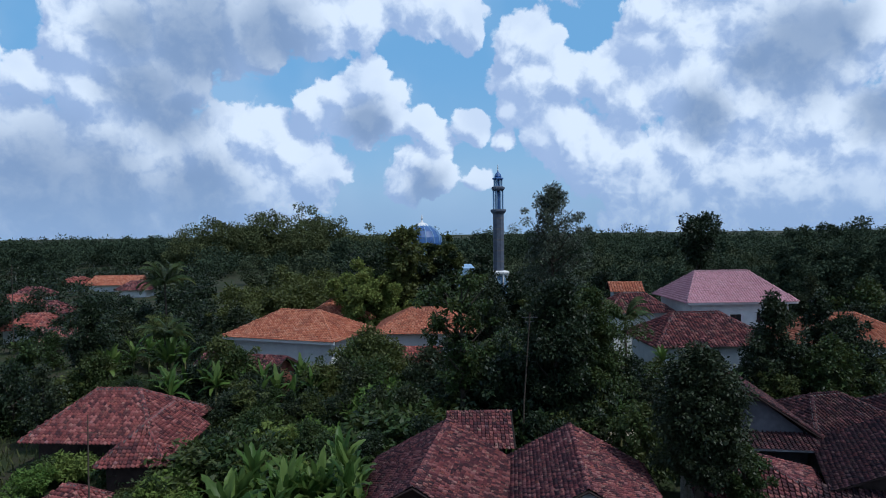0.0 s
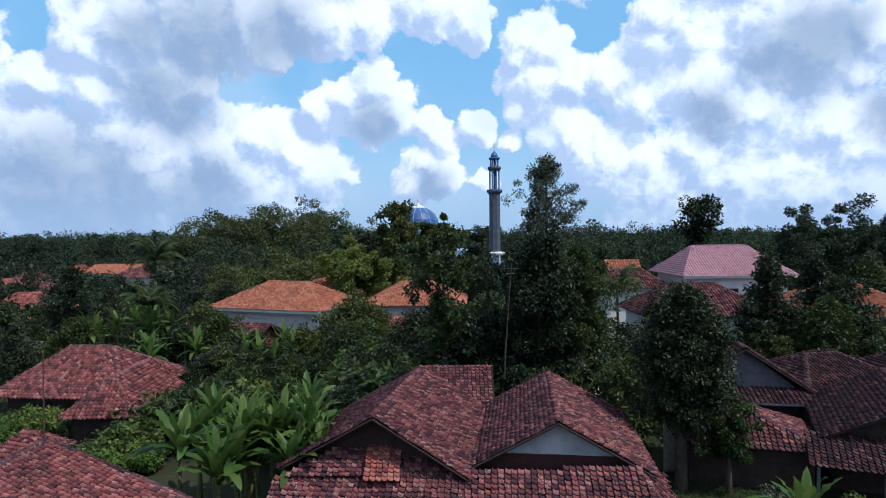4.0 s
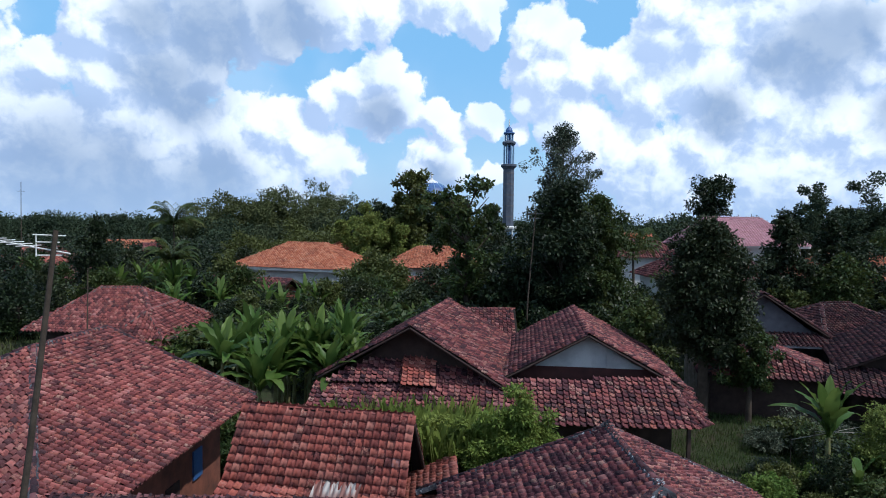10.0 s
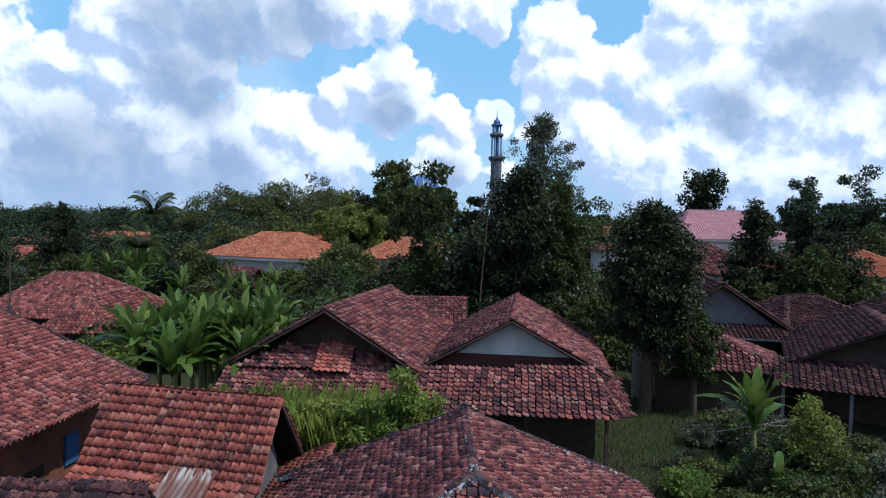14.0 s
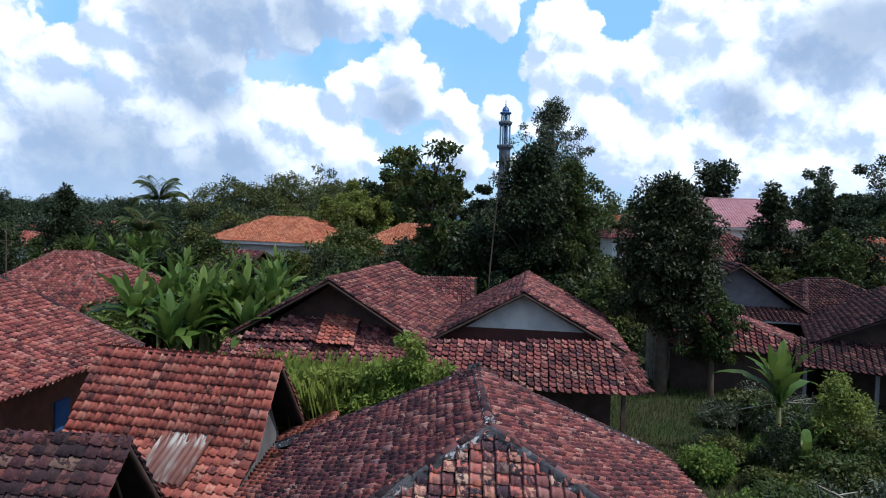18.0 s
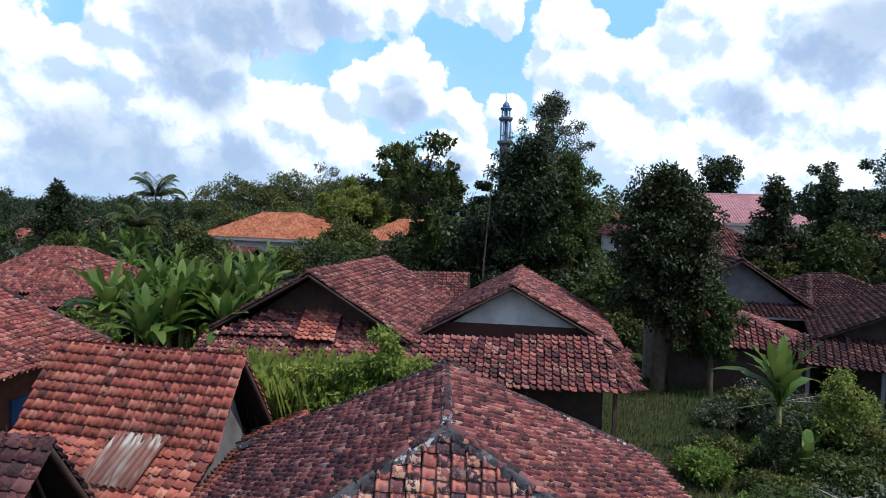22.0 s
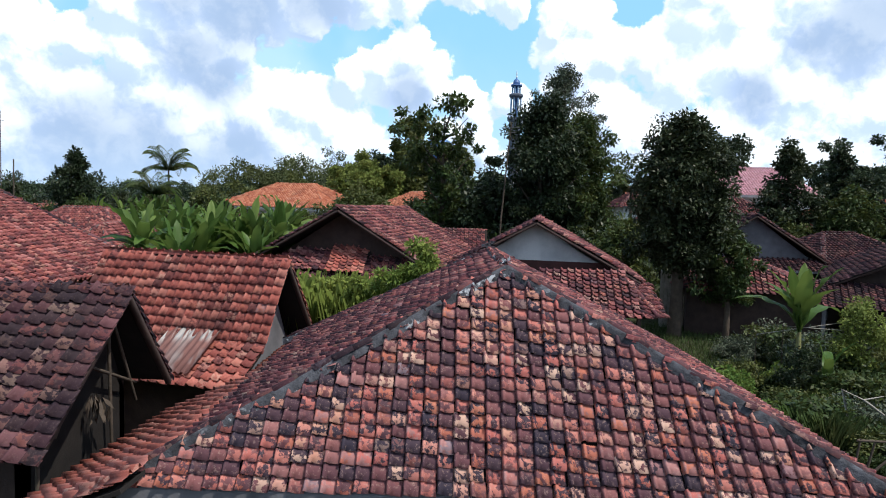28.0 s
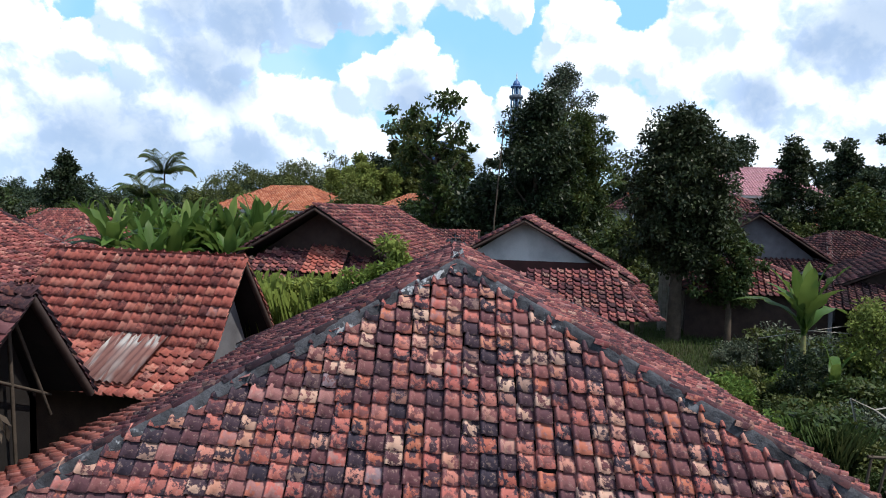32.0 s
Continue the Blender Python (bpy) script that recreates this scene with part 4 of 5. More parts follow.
part("board", box(2.6, -4.16, 1.6, 3.2, -4.11, 2.5), BLUE, left_house, "faded blue board on the wall")
part("door", box(0.9, -4.15, 0, 1.7, -4.11, 2.0), WOOD, left_house)

mid_left = gable_house("gabled_house", at(-0.2, 29.6, 80.3), 9.4, [(0, 5.45), (3.75, 3.25)], [(0, 5.45), (3.9, 3.25)], TILE_OLD,
                       "old village house with a broad gabled clay tile roof", WOOD, 0.23, 0.22, 0.9, cap=0.09, mortar=CEMENT, gable=WOOD)
mid_right = gable_house("gabled_house", at(6.75, 29.5, 83.7), 9.0, [(0, 5.2), (3.7, 3.2)], [(0, 5.2), (3.65, 3.2)], TILE_OLD,
                        "old village house with a whitewashed gable and dark tiles", PLASTER, 0.23, 0.22, 0.55, cap=0.085)
# this strip paints the shadow that the gable overhang drops above the lean-to
part("gable_shade_band", box(-4.02, -3.05, 2.6, -3.955, 3.1, 3.74), SHADE_MAROON, mid_right, "dark red-brown band standing in for the overhang shadow under the white gable")
part("gable_panel", prism([(-4.0, -0.75, 3.66), (-4.0, -0.75, 4.52), (-4.0, -1.5, 4.15), (-4.0, -2.4, 3.66)][::-1], 0.03), PLASTER, mid_right, "loose whitewashed panel")
v, q = tube([(3.0, 26.0, 3.26), (3.6, 33.9, 3.32)], [0.09, 0.09], 6)
gutter = new("valley_gutter", fast_mesh("valley_gutter", v, q, PLASTER_GREY))
tagged(gutter, "grey metal gutter in the valley between two roofs", "gutter")
front = empty("front_lean_to", at(0, 0), "long lean-to roof of dark red tiles before the gables", "roof")
roof_face(front, [(-5.0, 23.5, 2.15), (9.6, 22.35, 2.3), (9.4, 24.9, 3.1), (-4.9, 25.1, 3.0)], TILE_OLD, 0.25, 0.23, 250, (4, 21, 2), wild=1.4)
roof_face(front, [(9.6, 22.35, 2.3), (10.5, 23.3, 2.2), (10.4, 25.4, 2.75), (9.4, 24.7, 3.3)], TILE_OLD, 0.23, 0.21)
ridge_caps(front, (10.0, 22.4, 2.32), (9.4, 24.7, 3.32), TILE_OLD, 0.08, 0.3)
roof_face(front, [(-4.4, 25.05, 3.2), (2.6, 24.9, 3.25), (0.2, 26.3, 4.0), (-2.2, 26.3, 4.0)], TILE_OLD, 0.23, 0.21, wild=1.4)
roof_face(front, [(-1.3, 24.45, 3.25), (-0.02, 24.45, 3.22), (0.2, 26.1, 4.1), (-1.2, 26.1, 4.1)], TILE_RED, 0.23, 0.21, 60, (0, 24, 3), deck=0.09)
part("wall", box(-4.4, 24.3, -0.2, 9.4, 24.44, 2.6), WOOD, front)
for i in range(6):
    part("post", box(-4.4 + i * 2.75, 23.5 - 0.21 * i, -0.2, -4.28 + i * 2.75, 23.62 - 0.21 * i, 2.2), WOOD, front)
back = gable_house("low_house", at(2.6, 40.2, 0), 4.2, [(0, 4.25), (2.5, 2.7)], [(0, 4.25), (2.5, 2.7)], TILE_OLD, "low roof behind the gabled houses", cap=0.08)

# walls are dark here to stand for the deep shade below the eaves
far_left = hip_house("hipped_house", at(-22.8, 45.2, -5), 9.4, 8.6, 2.3, 4.8, 2.8, 3.4, TILE_CRIMSON, "village house with a hipped roof of dark red tiles", WOOD, 0.27, 0.25, 0.8, deep=True)
annex = hip_house("annex", at(-18.7, 41.3, 94), 8.4, 4.3, 2.1, 4.0, 2.4, 0.8, TILE_CRIMSON, "front wing with a peaked red tile roof", WOOD, 0.27, 0.25, 0.5, cap=0.09, deep=True)
hut = hip_house("small_hut", at(-19.9, 33.6, -20), 2.8, 2.6, 1.5, 2.35, 1.0, 1.0, TILE_CRIMSON, "little hut with a peaked red tile roof", WOOD, 0.25, 0.24, 0.35, cap=0.08)
orange = hip_house("orange_roof_house", at(-15.2, 69.6, -20), 13.6, 9.5, 5.0, 7.4, 4.4, 4.4, TILE_ORANGE, "white house with a bright orange hipped tile roof", WHITE, 0.3, 0.28, 0.9, cap=0.1, far=True, windows=((1.8, "-y"), (3.2, "-y"), (4.7, "-y")))
part("eave_board", box(-6.8, -4.79, 4.66, 6.8, -4.71, 4.98), WHITE, orange, "white eave board")
orange_back = hip_house("orange_roof_house", at(-12.5, 84, -8), 9, 8, 5.0, 7.4, 3.2, 3.2, TILE_ORANGE, "white house with a bright orange hipped tile roof", WHITE, 0.32, 0.3, 0.9, cap=0.1, far=True)
orange_two = hip_house("orange_roof_house", at(-1.6, 74, -2), 11, 12, 4.9, 7.0, 3.9, 3.9, TILE_ORANGE, "white house with a bright orange hipped tile roof", WHITE, 0.32, 0.3, 0.9, cap=0.1, far=True)
orange_low = gable_house("brick_wing", at(-3.2, 63.5, -2), 7, [(0, 4.3), (2.4, 3.1)], [(0, 4.3), (2.4, 3.1)], TILE_RED, "low wing with red tiles before the orange house", BRICK, 0.3, 0.28, far=True)
wing = gable_house("old_wing", at(-18.6, 60.5, -18), 9, [(0, 4.3), (2.8, 3.0)], [(0, 4.3), (2.8, 3.0)], TILE_OLD, "older wing with dark red tiles", BRICK, 0.3, 0.28, far=True)
pink = hip_house("two_storey_house", at(33.6, 76, 1), 12.4, 11, 7.6, 10.7, 3.1, 3.1, TILE_PINK, "two-storey white house with a pink tile roof", WHITE, 0.3, 0.3, 0.7, cap=0.12, far=True)
part("eave_board", box(-6.2, -5.56, 7.3, 6.2, -5.48, 7.58), WHITE, pink, "white eave board")
for wx in (-3.5, -0.5, 2.5, 4.4):
    opening(pink, wx, -4.8, 5.2, 1.2, 0.9, "-y")
pink_wing = hip_house("house_wing", at(26.6, 65, 2), 12.5, 10, 4.6, 7.2, 3.6, 4.2, TILE_OLD, "lower wing with a dull red tile roof", WHITE, 0.3, 0.3, 0.7, cap=0.12, far=True)
pink_side = hip_house("house_wing", at(23.6, 78, 2), 8, 7, 6.0, 8.0, 2.6, 2.6, TILE_OLD, "side wing with a dark red tile roof", WHITE, 0.3, 0.3, 0.7, cap=0.12, far=True)
right_house = hip_house("white_house", at(39.6, 63, 4), 12, 11, 4.8, 7.2, 4.2, 4.2, TILE_ORANGE, "white house with an orange tile roof and a white ridge", WHITE, 0.3, 0.3, 0.7, cap=0.12, far=True)
v, q = tube([(-5.6, -5.2, 5.0), (-1.9, -0.4, 7.28)], [0.22, 0.22], 6)
part("hip_cover", fast_mesh("hip_cover", v, q, WHITE), None, right_house, "bright white hip cover")
small_right = gable_house("small_house", at(25.2, 87, -3), 4.6, [(0, 8.6), (1.6, 7.5)], [(0, 8.6), (1.6, 7.5)], TILE_ORANGE, "small upper room with an orange tile roof", WHITE, 0.35, 0.35, far=True)
small_orange = hip_house("far_house", at(-92, 184, 0), 15, 9, 1.9, 4.2, 0.6, 0.6, TILE_ORANGE, "far white house with an orange tile roof", WHITE, 0.5, 0.5, 0.7, far=True)
fg = gable_house("grey_gable_house", at(20.2, 42.2, 80), 8.4, [(0, 5.6), (3.6, 3.2)], [(0, 5.6), (3.6, 3.2)], TILE_SOOT_SHADE, "old house with a grey plaster gable and shade-darkened sooty tiles", PLASTER_GREY, 0.26, 0.25, 0.5)
roof_face(fg, [(-5.4, 3.2, 2.75), (-5.4, -3.4, 2.75), (-3.7, -3.4, 3.2), (-3.7, 3.2, 3.2)], TILE_SOOT_SHADE, 0.26, 0.25)
part("skirt_board", box(-5.5, -3.4, 2.62, -5.42, 3.2, 2.74), PLASTER, fg, "whitewashed eave board")
low_hip = hip_house("low_hip_house", at(17.2, 33.4, 75), 5.2, 6.6, 2.2, 3.5, 2.2, 2.2, TILE_OLD, "low kitchen house with an old patchy tile roof", WOOD, 0.26, 0.25, 0.5)
drk = hip_house("dark_roof_house", at(26.0, 42, 12), 9, 9, 2.6, 4.6, 3.4, 3.4, TILE_SOOT_SHADE, "low house with a hipped roof of shade-darkened sooty tiles", PLASTER_GREY, 0.26, 0.25)
drk_two = hip_house("dark_roof_house", at(33.0, 41.5, 0), 9, 9, 2.8, 4.9, 3.4, 3.4, TILE_SOOT_SHADE, "low house with a hipped roof of shade-darkened sooty tiles", PLASTER_GREY, 0.26, 0.25)
post_house = gable_house("post_house", at(25.0, 33.0, 66), 8.5, [(0, 4.6), (3.9, 2.7)], [(0, 4.6), (3.9, 2.7)], TILE_SOOT_SHADE, "open-fronted house with a dark tile roof", WOOD, 0.26, 0.25, 0.9)
roof_face(post_house, [(-6.2, 4.6, 1.95), (-6.2, -4.4, 1.95), (-3.8, -4.4, 2.75), (-3.8, 4.6, 2.75)], TILE_SOOT_SHADE, 0.26, 0.25)
for y in (-4.0, -1.2, 1.6, 4.2):
    part("post", box(-6.05, y - 0.07, -0.2, -5.91, y + 0.07, 2.0), PLASTER_GREY, post_house)
for x, y, r, mat in ((-86, 130, 10, TILE_RED), (-72, 117, 0, TILE_OLD), (-95, 150, 0, TILE_OLD), (-62, 98, 5, TILE_RED), (-105, 186, 0, TILE_RED), (-78, 165, 0, TILE_OLD)):
    hip_house("far_house", at(x, y, r), 8.4, 7.4, 2.0, 4.0, 2.6, 2.6, mat, "far small house with a red tile roof", WHITE, 0.45, 0.45, 0.8, far=True)
ruin = gable_house("pale_shed", at(-52, 88, 30), 6, [(0, 3.2), (2.4, 1.8)], [(0, 3.2), (2.4, 1.8)], TILE_NEAR, "pale old wooden outbuilding", WOOD, 0.4, 0.4, far=True)

# ---- pale bare ground ----
for name, x, y, rx, ry in (("bare_yard", -43, 62, 6, 5), ("bare_path", 13.6, 47.5, 1.6, 4.5), ("bare_patch", 9.9, 19.5, 0.7, 2.6)):
    ring = [(x + rx * math.cos(a) * (1 + 0.15 * math.sin(3 * a)), y + ry * math.sin(a) * (1 + 0.12 * math.cos(2 * a)), 0.14) for a in np.linspace(0, 2 * math.pi, 25)[:-1]]
    me = bpy.data.meshes.new(name)
    bm = prism(ring, 0.3)
    bm.to_mesh(me)
    bm.free()
    me.materials.append(PATH_SOIL)
    tagged(new(name, me), "pale trodden bare soil", "ground", kind="structure")

# ---- masts ----
mast = empty("bamboo_mast", at(5.3, 40), "thin leaning bamboo mast with an aerial", "mast")
v, q = tube([(0, 0, -0.2), (0.2, 0, 5.0), (0.62, 0, 10.6)], [0.06, 0.05, 0.03], 6)
part("pole", fast_mesh("pole", v, q, BARK), None, mast)
for z, w in ((10.3, 0.5), (10.0, 0.3)):
    v, q = tube([(0.6 - w, 0, z), (0.6 + w, 0, z)], [0.02, 0.02], 4)
    part("aerial_rod", fast_mesh("aerial_rod", v, q, PLASTER_GREY), None, mast)
for x, y, h in ((-40.4, 60, 13.2), (-17.0, 30, 7.2)):
    m_ = empty("thin_mast", at(x, y), "thin dark pole with a crossbar", "pole")
    v, q = tube([(0, 0, -0.2), (0, 0, h * 0.6), (0.05, 0, h)], [0.05, 0.04, 0.025], 6)
    part("pole", fast_mesh("pole", v, q, BARK), None, m_)
    v, q = tube([(-0.35, 0, h - 0.9), (0.4, 0, h - 0.9)], [0.02, 0.02], 4)
    part("crossbar", fast_mesh("crossbar", v, q, BARK), None, m_)

# ---- a rooftop aerial on a leaning bamboo mast ----
aerial = empty("tv_aerial", at(-4.62, 6.8), "white television aerial on a leaning dark bamboo mast", "aerial")
v, q = tube([(-0.45, 0, -0.2), (-0.05, 0, 5.5), (0.15, 0, 6.8), (0.50, 0, 9.45)], [0.045, 0.042, 0.04, 0.03], 8)
part("mast", fast_mesh("mast", v, q, BARK, True), None, aerial)
v, q = tube([(-0.75, -0.1, 9.42), (0.62, 0.1, 9.16)], [0.010, 0.010], 6)
boom = part("boom", fast_mesh("boom", v, q, WHITE), None, aerial, "white metal boom")
for k in range(9):
    x = -0.72 + 0.11 * k
    z = 9.414 - 0.0209 * k
    v, q = tube([(x, -0.24, z + 0.012), (x, 0.24, z + 0.012)], [0.006, 0.006], 5)
    part("element", fast_mesh("element", v, q, WHITE), None, boom)
for a, b in (((0.31, -0.15, 9.40), (0.53, 0.15, 9.38)), ((0.33, -0.12, 9.24), (0.33, -0.12, 9.41)), ((0.47, 0.06, 9.22), (0.45, 0.06, 9.40)), ((0.33, -0.13, 9.31), (0.48, 0.1, 9.30)), ((0.33, -0.13, 9.15), (0.51, 0.1, 9.14)), ((0.33, -0.12, 9.13), (0.33, -0.12, 9.25))):
    v, q = tube([a, b], [0.008, 0.008], 5)
    part("reflector_rod", fast_mesh("reflector_rod", v, q, WHITE), None, aerial)


# ---- trees that stand out ----
tree("mango_tree", at(13.2, 31.2), 10.1, 2.3, "dense dark mango tree with glossy leaves", LEAF_DARK, 260, 200, 0.10, 0.28, 0.30, 28, flat=0.85)
tree("guava_tree", at(15.3, 30.7), 5.2, 1.15, "small leafy tree with pale glossy leaves", LEAF, 90, 120, 0.09, 0.14, 0.3, 16)
tree("tall_tree", at(13.2, 73.6), 21.6, 3.9, "tall feathery tree with an open top", LEAF_DUSK, 190, 120, 0.13, 0.3, 0.4, 34, shape="tall", fill=0.72)
tree("broad_tree", at(8.0, 42.5), 12.8, 2.9, "tall dark tree with a broad crown", LEAF_DARK, 190, 190, 0.125, 0.25, 0.1, 24, fill=1.05)
tree("broad_tree", at(10.6, 44.5), 12.0, 3.2, "tall dark tree with a broad crown", LEAF, 190, 190, 0.125, 0.25, 0.06, 22)
tree("cashew_tree", at(1.7, 45.5), 13.0, 3.0, "tree with large light green leaves", LEAF, 74, 84, 0.18, 0.2, 0.3, 24, shape="open", long=1.7, fill=0.66)
tree("cashew_tree", at(-5.0, 82.8), 16.5, 3.0, "tree with large light green leaves", LEAF, 70, 90, 0.3, 0.2, 0.4, 14, shape="open", long=1.6, fill=0.9)
tree("column_tree", at(25.8, 48.5), 11.1, 1.9, "dense columnar dark tree", LEAF_DARK, 150, 130, 0.14, 0.18, 0.08, 20, shape="tall", fill=1.2)
tree("column_tree", at(30.3, 50), 11.0, 1.6, "dense columnar dark tree", LEAF_DARK, 120, 110, 0.14, 0.18, 0.08, 18, shape="tall")
tree("broad_tree", at(29.4, 47), 7.6, 2.6, "leafy tree between the roofs", LEAF, 110, 120, 0.15, 0.2, 0.08, 16)
tree("broad_tree", at(33.5, 52), 8.6, 2.9, "leafy tree between the roofs", LEAF_DARK, 110, 120, 0.15, 0.2, 0.08, 16)
tree("small_tree", at(24.6, 46), 5.4, 1.6, "small round leafy tree", LEAF, 70, 100, 0.13, 0.12, 0.08, 12)
tree("small_tree", at(-5.4, 57.5), 6.2, 2.6, "leafy green village tree", LEAF, 90, 90, 0.16, 0.14, 0.06, 14)
tree("small_tree", at(-9.5, 53), 4.6, 2.0, "leafy green village tree", LEAF, 80, 80, 0.14, 0.14, 0.06, 14)
tree("small_tree", at(-21, 55.5), 4.8, 2.2, "leafy green village tree", LEAF_DARK, 80, 80, 0.14, 0.14, 0.06, 14)
tree("small_tree", at(16.4, 22.5), 3.1, 1.15, "small pale feathery tree", LEAF_LIGHT, 50, 110, 0.06, 0.07, 0.2, 12, shape="open")
tree("far_tree", at(45, 112), 18.2, 4.0, "tall open tree above the far woods", LEAF_DARK, 70, 90, 0.3, 0.3, 0.5, 14, shape="open")
tree("round_tree", at(-33.2, 60), 10.0, 2.0, "small dense tree with a pointed crown", LEAF_DARK, 130, 120, 0.15, 0.16, 0.1, 16, shape="tall", fill=1.2)
palm(at(-37.4, 86.5), 9.4, "coconut palm with shaggy upright fronds", 1.4)
palm(at(-27, 62), 6.0, "coconut palm with drooping fronds")
palm(at(17.5, 60), 7.4, "coconut palm with drooping fronds")
woods("bamboo_clump", [(-9.5 + rng.uniform(-4.5, 4.5), 83 + rng.uniform(-3, 3), 2.4, 13.8 + rng.uniform(-4, 0.8)) for _ in range(22)], "yellow-green clump of bamboo", LEAF_BAMBOO, 190)


# ---- greenery between the houses: a few kinds, set out in patches ----
KINDS = {
    "dark": tree("small_tree", at(-34, 50), 6.0, 2.3, "leafy dark green village tree", LEAF_DARK, 95, 52, 0.14, 0.14, 0.06, 14, group="village trees", joined=True),
    "leafy": tree("small_tree", at(-31, 57), 5.4, 2.2, "leafy green village tree", LEAF, 90, 52, 0.14, 0.14, 0.06, 14, group="village trees", joined=True),
    "loose": tree("small_tree", at(-38, 58), 6.4, 2.0, "village tree with a loose open crown", LEAF, 56, 62, 0.2, 0.12, 0.15, 12, shape="open", long=1.7, group="village trees", joined=True),
    "slim": tree("small_tree", at(-29, 46), 6.6, 1.4, "slim upright village tree", LEAF_DARK, 80, 52, 0.13, 0.12, 0.06, 14, shape="tall", fill=1.2, group="village trees", joined=True),
    "bush": shrub("dark_shrub", at(-16.5, 36), 1.5, 2.0, "tangled dark green leafy shrub", LEAF, 52, 58, 0.10, group="village shrubs"),
    "dusk": shrub("dark_shrub", at(15.4, 23.4), 1.3, 1.7, "straggling dark shrub with small pale leaves", LEAF_DUSK, 44, 64, 0.06, group="village shrubs"),
    "light": shrub("light_shrub", at(-14, 34), 1.3, 1.6, "light green leafy shrub", LEAF_LIGHT, 46, 62, 0.10, group="village shrubs"),
}
TALL = {"dark": 6.0, "leafy": 5.4, "loose": 6.4, "slim": 6.6, "bush": 2.0, "dusk": 1.7, "light": 1.6}
FOOT = [(4.5, 12.3, 5.2, 4.6), (-2.9, 17, 3.6, 3.0), (-4, 11, 3.6, 3.0), (-11.5, 16, 6.0, 6.6), (2.8, 29, 8.2, 7.2), (2.6, 40, 2.8, 2.8), (-24, 47, 6, 5.4), (-19.6, 42.8, 2.4, 2.6),
        (-15.2, 69.6, 8.2, 7.2), (-12.5, 84, 5, 5), (-1.6, 74, 6.2, 6.6), (-3.2, 63.5, 4, 3), (-19, 61.5, 5.6, 4), (33.6, 76, 8.4, 6.4), (25.6, 65, 7, 6), (23.6, 78, 5, 4.4), (42.8, 62, 7, 6.4),
        (20.2, 41, 4.6, 6), (17.2, 33.4, 4, 3.6), (-19.9, 33.6, 1.5, 1.5), (26, 42, 5.4, 5.4), (33, 41.5, 5.4, 5.4), (24.5, 32.5, 6.4, 6.6), (9.4, 102, 2, 2), (-43, 61, 6, 6), (13.6, 47.5, 1.2, 4)]


def free(x, y, r):
    return all(abs(x - a) > w + r or abs(y - b) > h + r for a, b, w, h in FOOT)


def patch(x0, x1, y0, y1, n, lo, hi, kinds):
    """Plants of those kinds and heights scattered over a patch of ground."""
    for _ in range(n):
        x, y = rng.uniform(x0, x1), rng.uniform(y0, y1)
        kind = kinds[int(rng.integers(len(kinds)))]
        s = rng.uniform(lo, hi) / TALL[kind]
        if free(x, y, 0.8 * s):
            copy_thing(KINDS[kind], pose(x, y, 0, 0, 0, rng.uniform(0, 360)) @ Matrix.Diagonal((s * rng.uniform(0.9, 1.25), s * rng.uniform(0.9, 1.25), s, 1)))


TREES = ("dark", "leafy", "loose", "slim", "dark")
LOW = ("bush", "light", "bush")
patch(-1, 16, 47, 60, 30, 4.5, 8.0, TREES)
patch(3.5, 14, 41, 47, 16, 4.0, 7.5, TREES)
patch(2, 10, 36.5, 42, 16, 3.0, 5.0, ("dark", "leafy", "bush"))
patch(11, 17, 34, 48, 16, 3.0, 6.0, TREES)
patch(-16, -4, 33, 50, 34, 2.0, 4.2, ("leafy", "bush", "light", "dark"))
patch(-5, 1, 34.5, 46, 22, 3.0, 5.2, ("dark", "leafy", "bush"))
patch(-17, -9.5, 47.5, 57, 26, 3.0, 4.3, TREES)
patch(-10, -2, 50, 60, 20, 3.4, 5.6, TREES)
patch(-36, -16, 51, 57, 24, 2.0, 3.4, TREES)
patch(-60, -30, 42, 75, 40, 2.0, 5.0, TREES + LOW)
patch(-32, -14, 30, 42, 34, 0.8, 2.2, LOW)
patch(-40, -22, 72, 86, 14, 3.0, 6.5, TREES)
patch(-8, 20, 80, 90, 22, 6.0, 9.0, TREES)
patch(10, 20, 52, 76, 24, 3.5, 6.0, TREES)
patch(44, 62, 68, 84, 16, 6.0, 10.0, TREES)
patch(16, 48, 47, 57, 40, 3.0, 5.6, TREES)
patch(36, 52, 36, 54, 20, 3.5, 6.0, TREES)
patch(-26, -14, 24, 32, 24, 0.6, 1.6, LOW)
patch(12.5, 18, 15, 24, 38, 0.5, 1.5, ("bush", "dusk", "dusk"))
patch(13, 22, 8, 22, 34, 0.5, 2.2, ("bush", "dusk", "dark"))
patch(14, 22, 18, 28, 44, 0.7, 1.8, ("bush", "dusk", "dusk", "dark"))
patch(11.6, 14.5, 16.5, 23, 14, 0.4, 1.1, ("dusk", "bush", "light"))
patch(-8, 3, 19.5, 23.2, 34, 0.7, 1.7, ("light", "bush"))


def spread(x0, x1, y0, y1, n, wide, lo, hi):
    return [(rng.uniform(x0, x1), rng.uniform(y0, y1), wide * rng.uniform(0.7, 1.3), rng.uniform(lo, hi)) for _ in range(n)]


woods("left_trees", spread(-75, -22, 84, 112, 44, 3.0, 3.5, 7.0), "loose village trees beyond the roofs", LEAF_DARK, 70)
woods("middle_trees", spread(-36, -14, 96, 125, 34, 3.2, 7.0, 11.0), "tall village trees behind the orange roofs", LEAF, 80)
woods("mosque_trees", spread(-13, 7, 90, 99, 60, 2.2, 12.0, 15.8), "tall trees before the mosque", LEAF_DARK, 110)
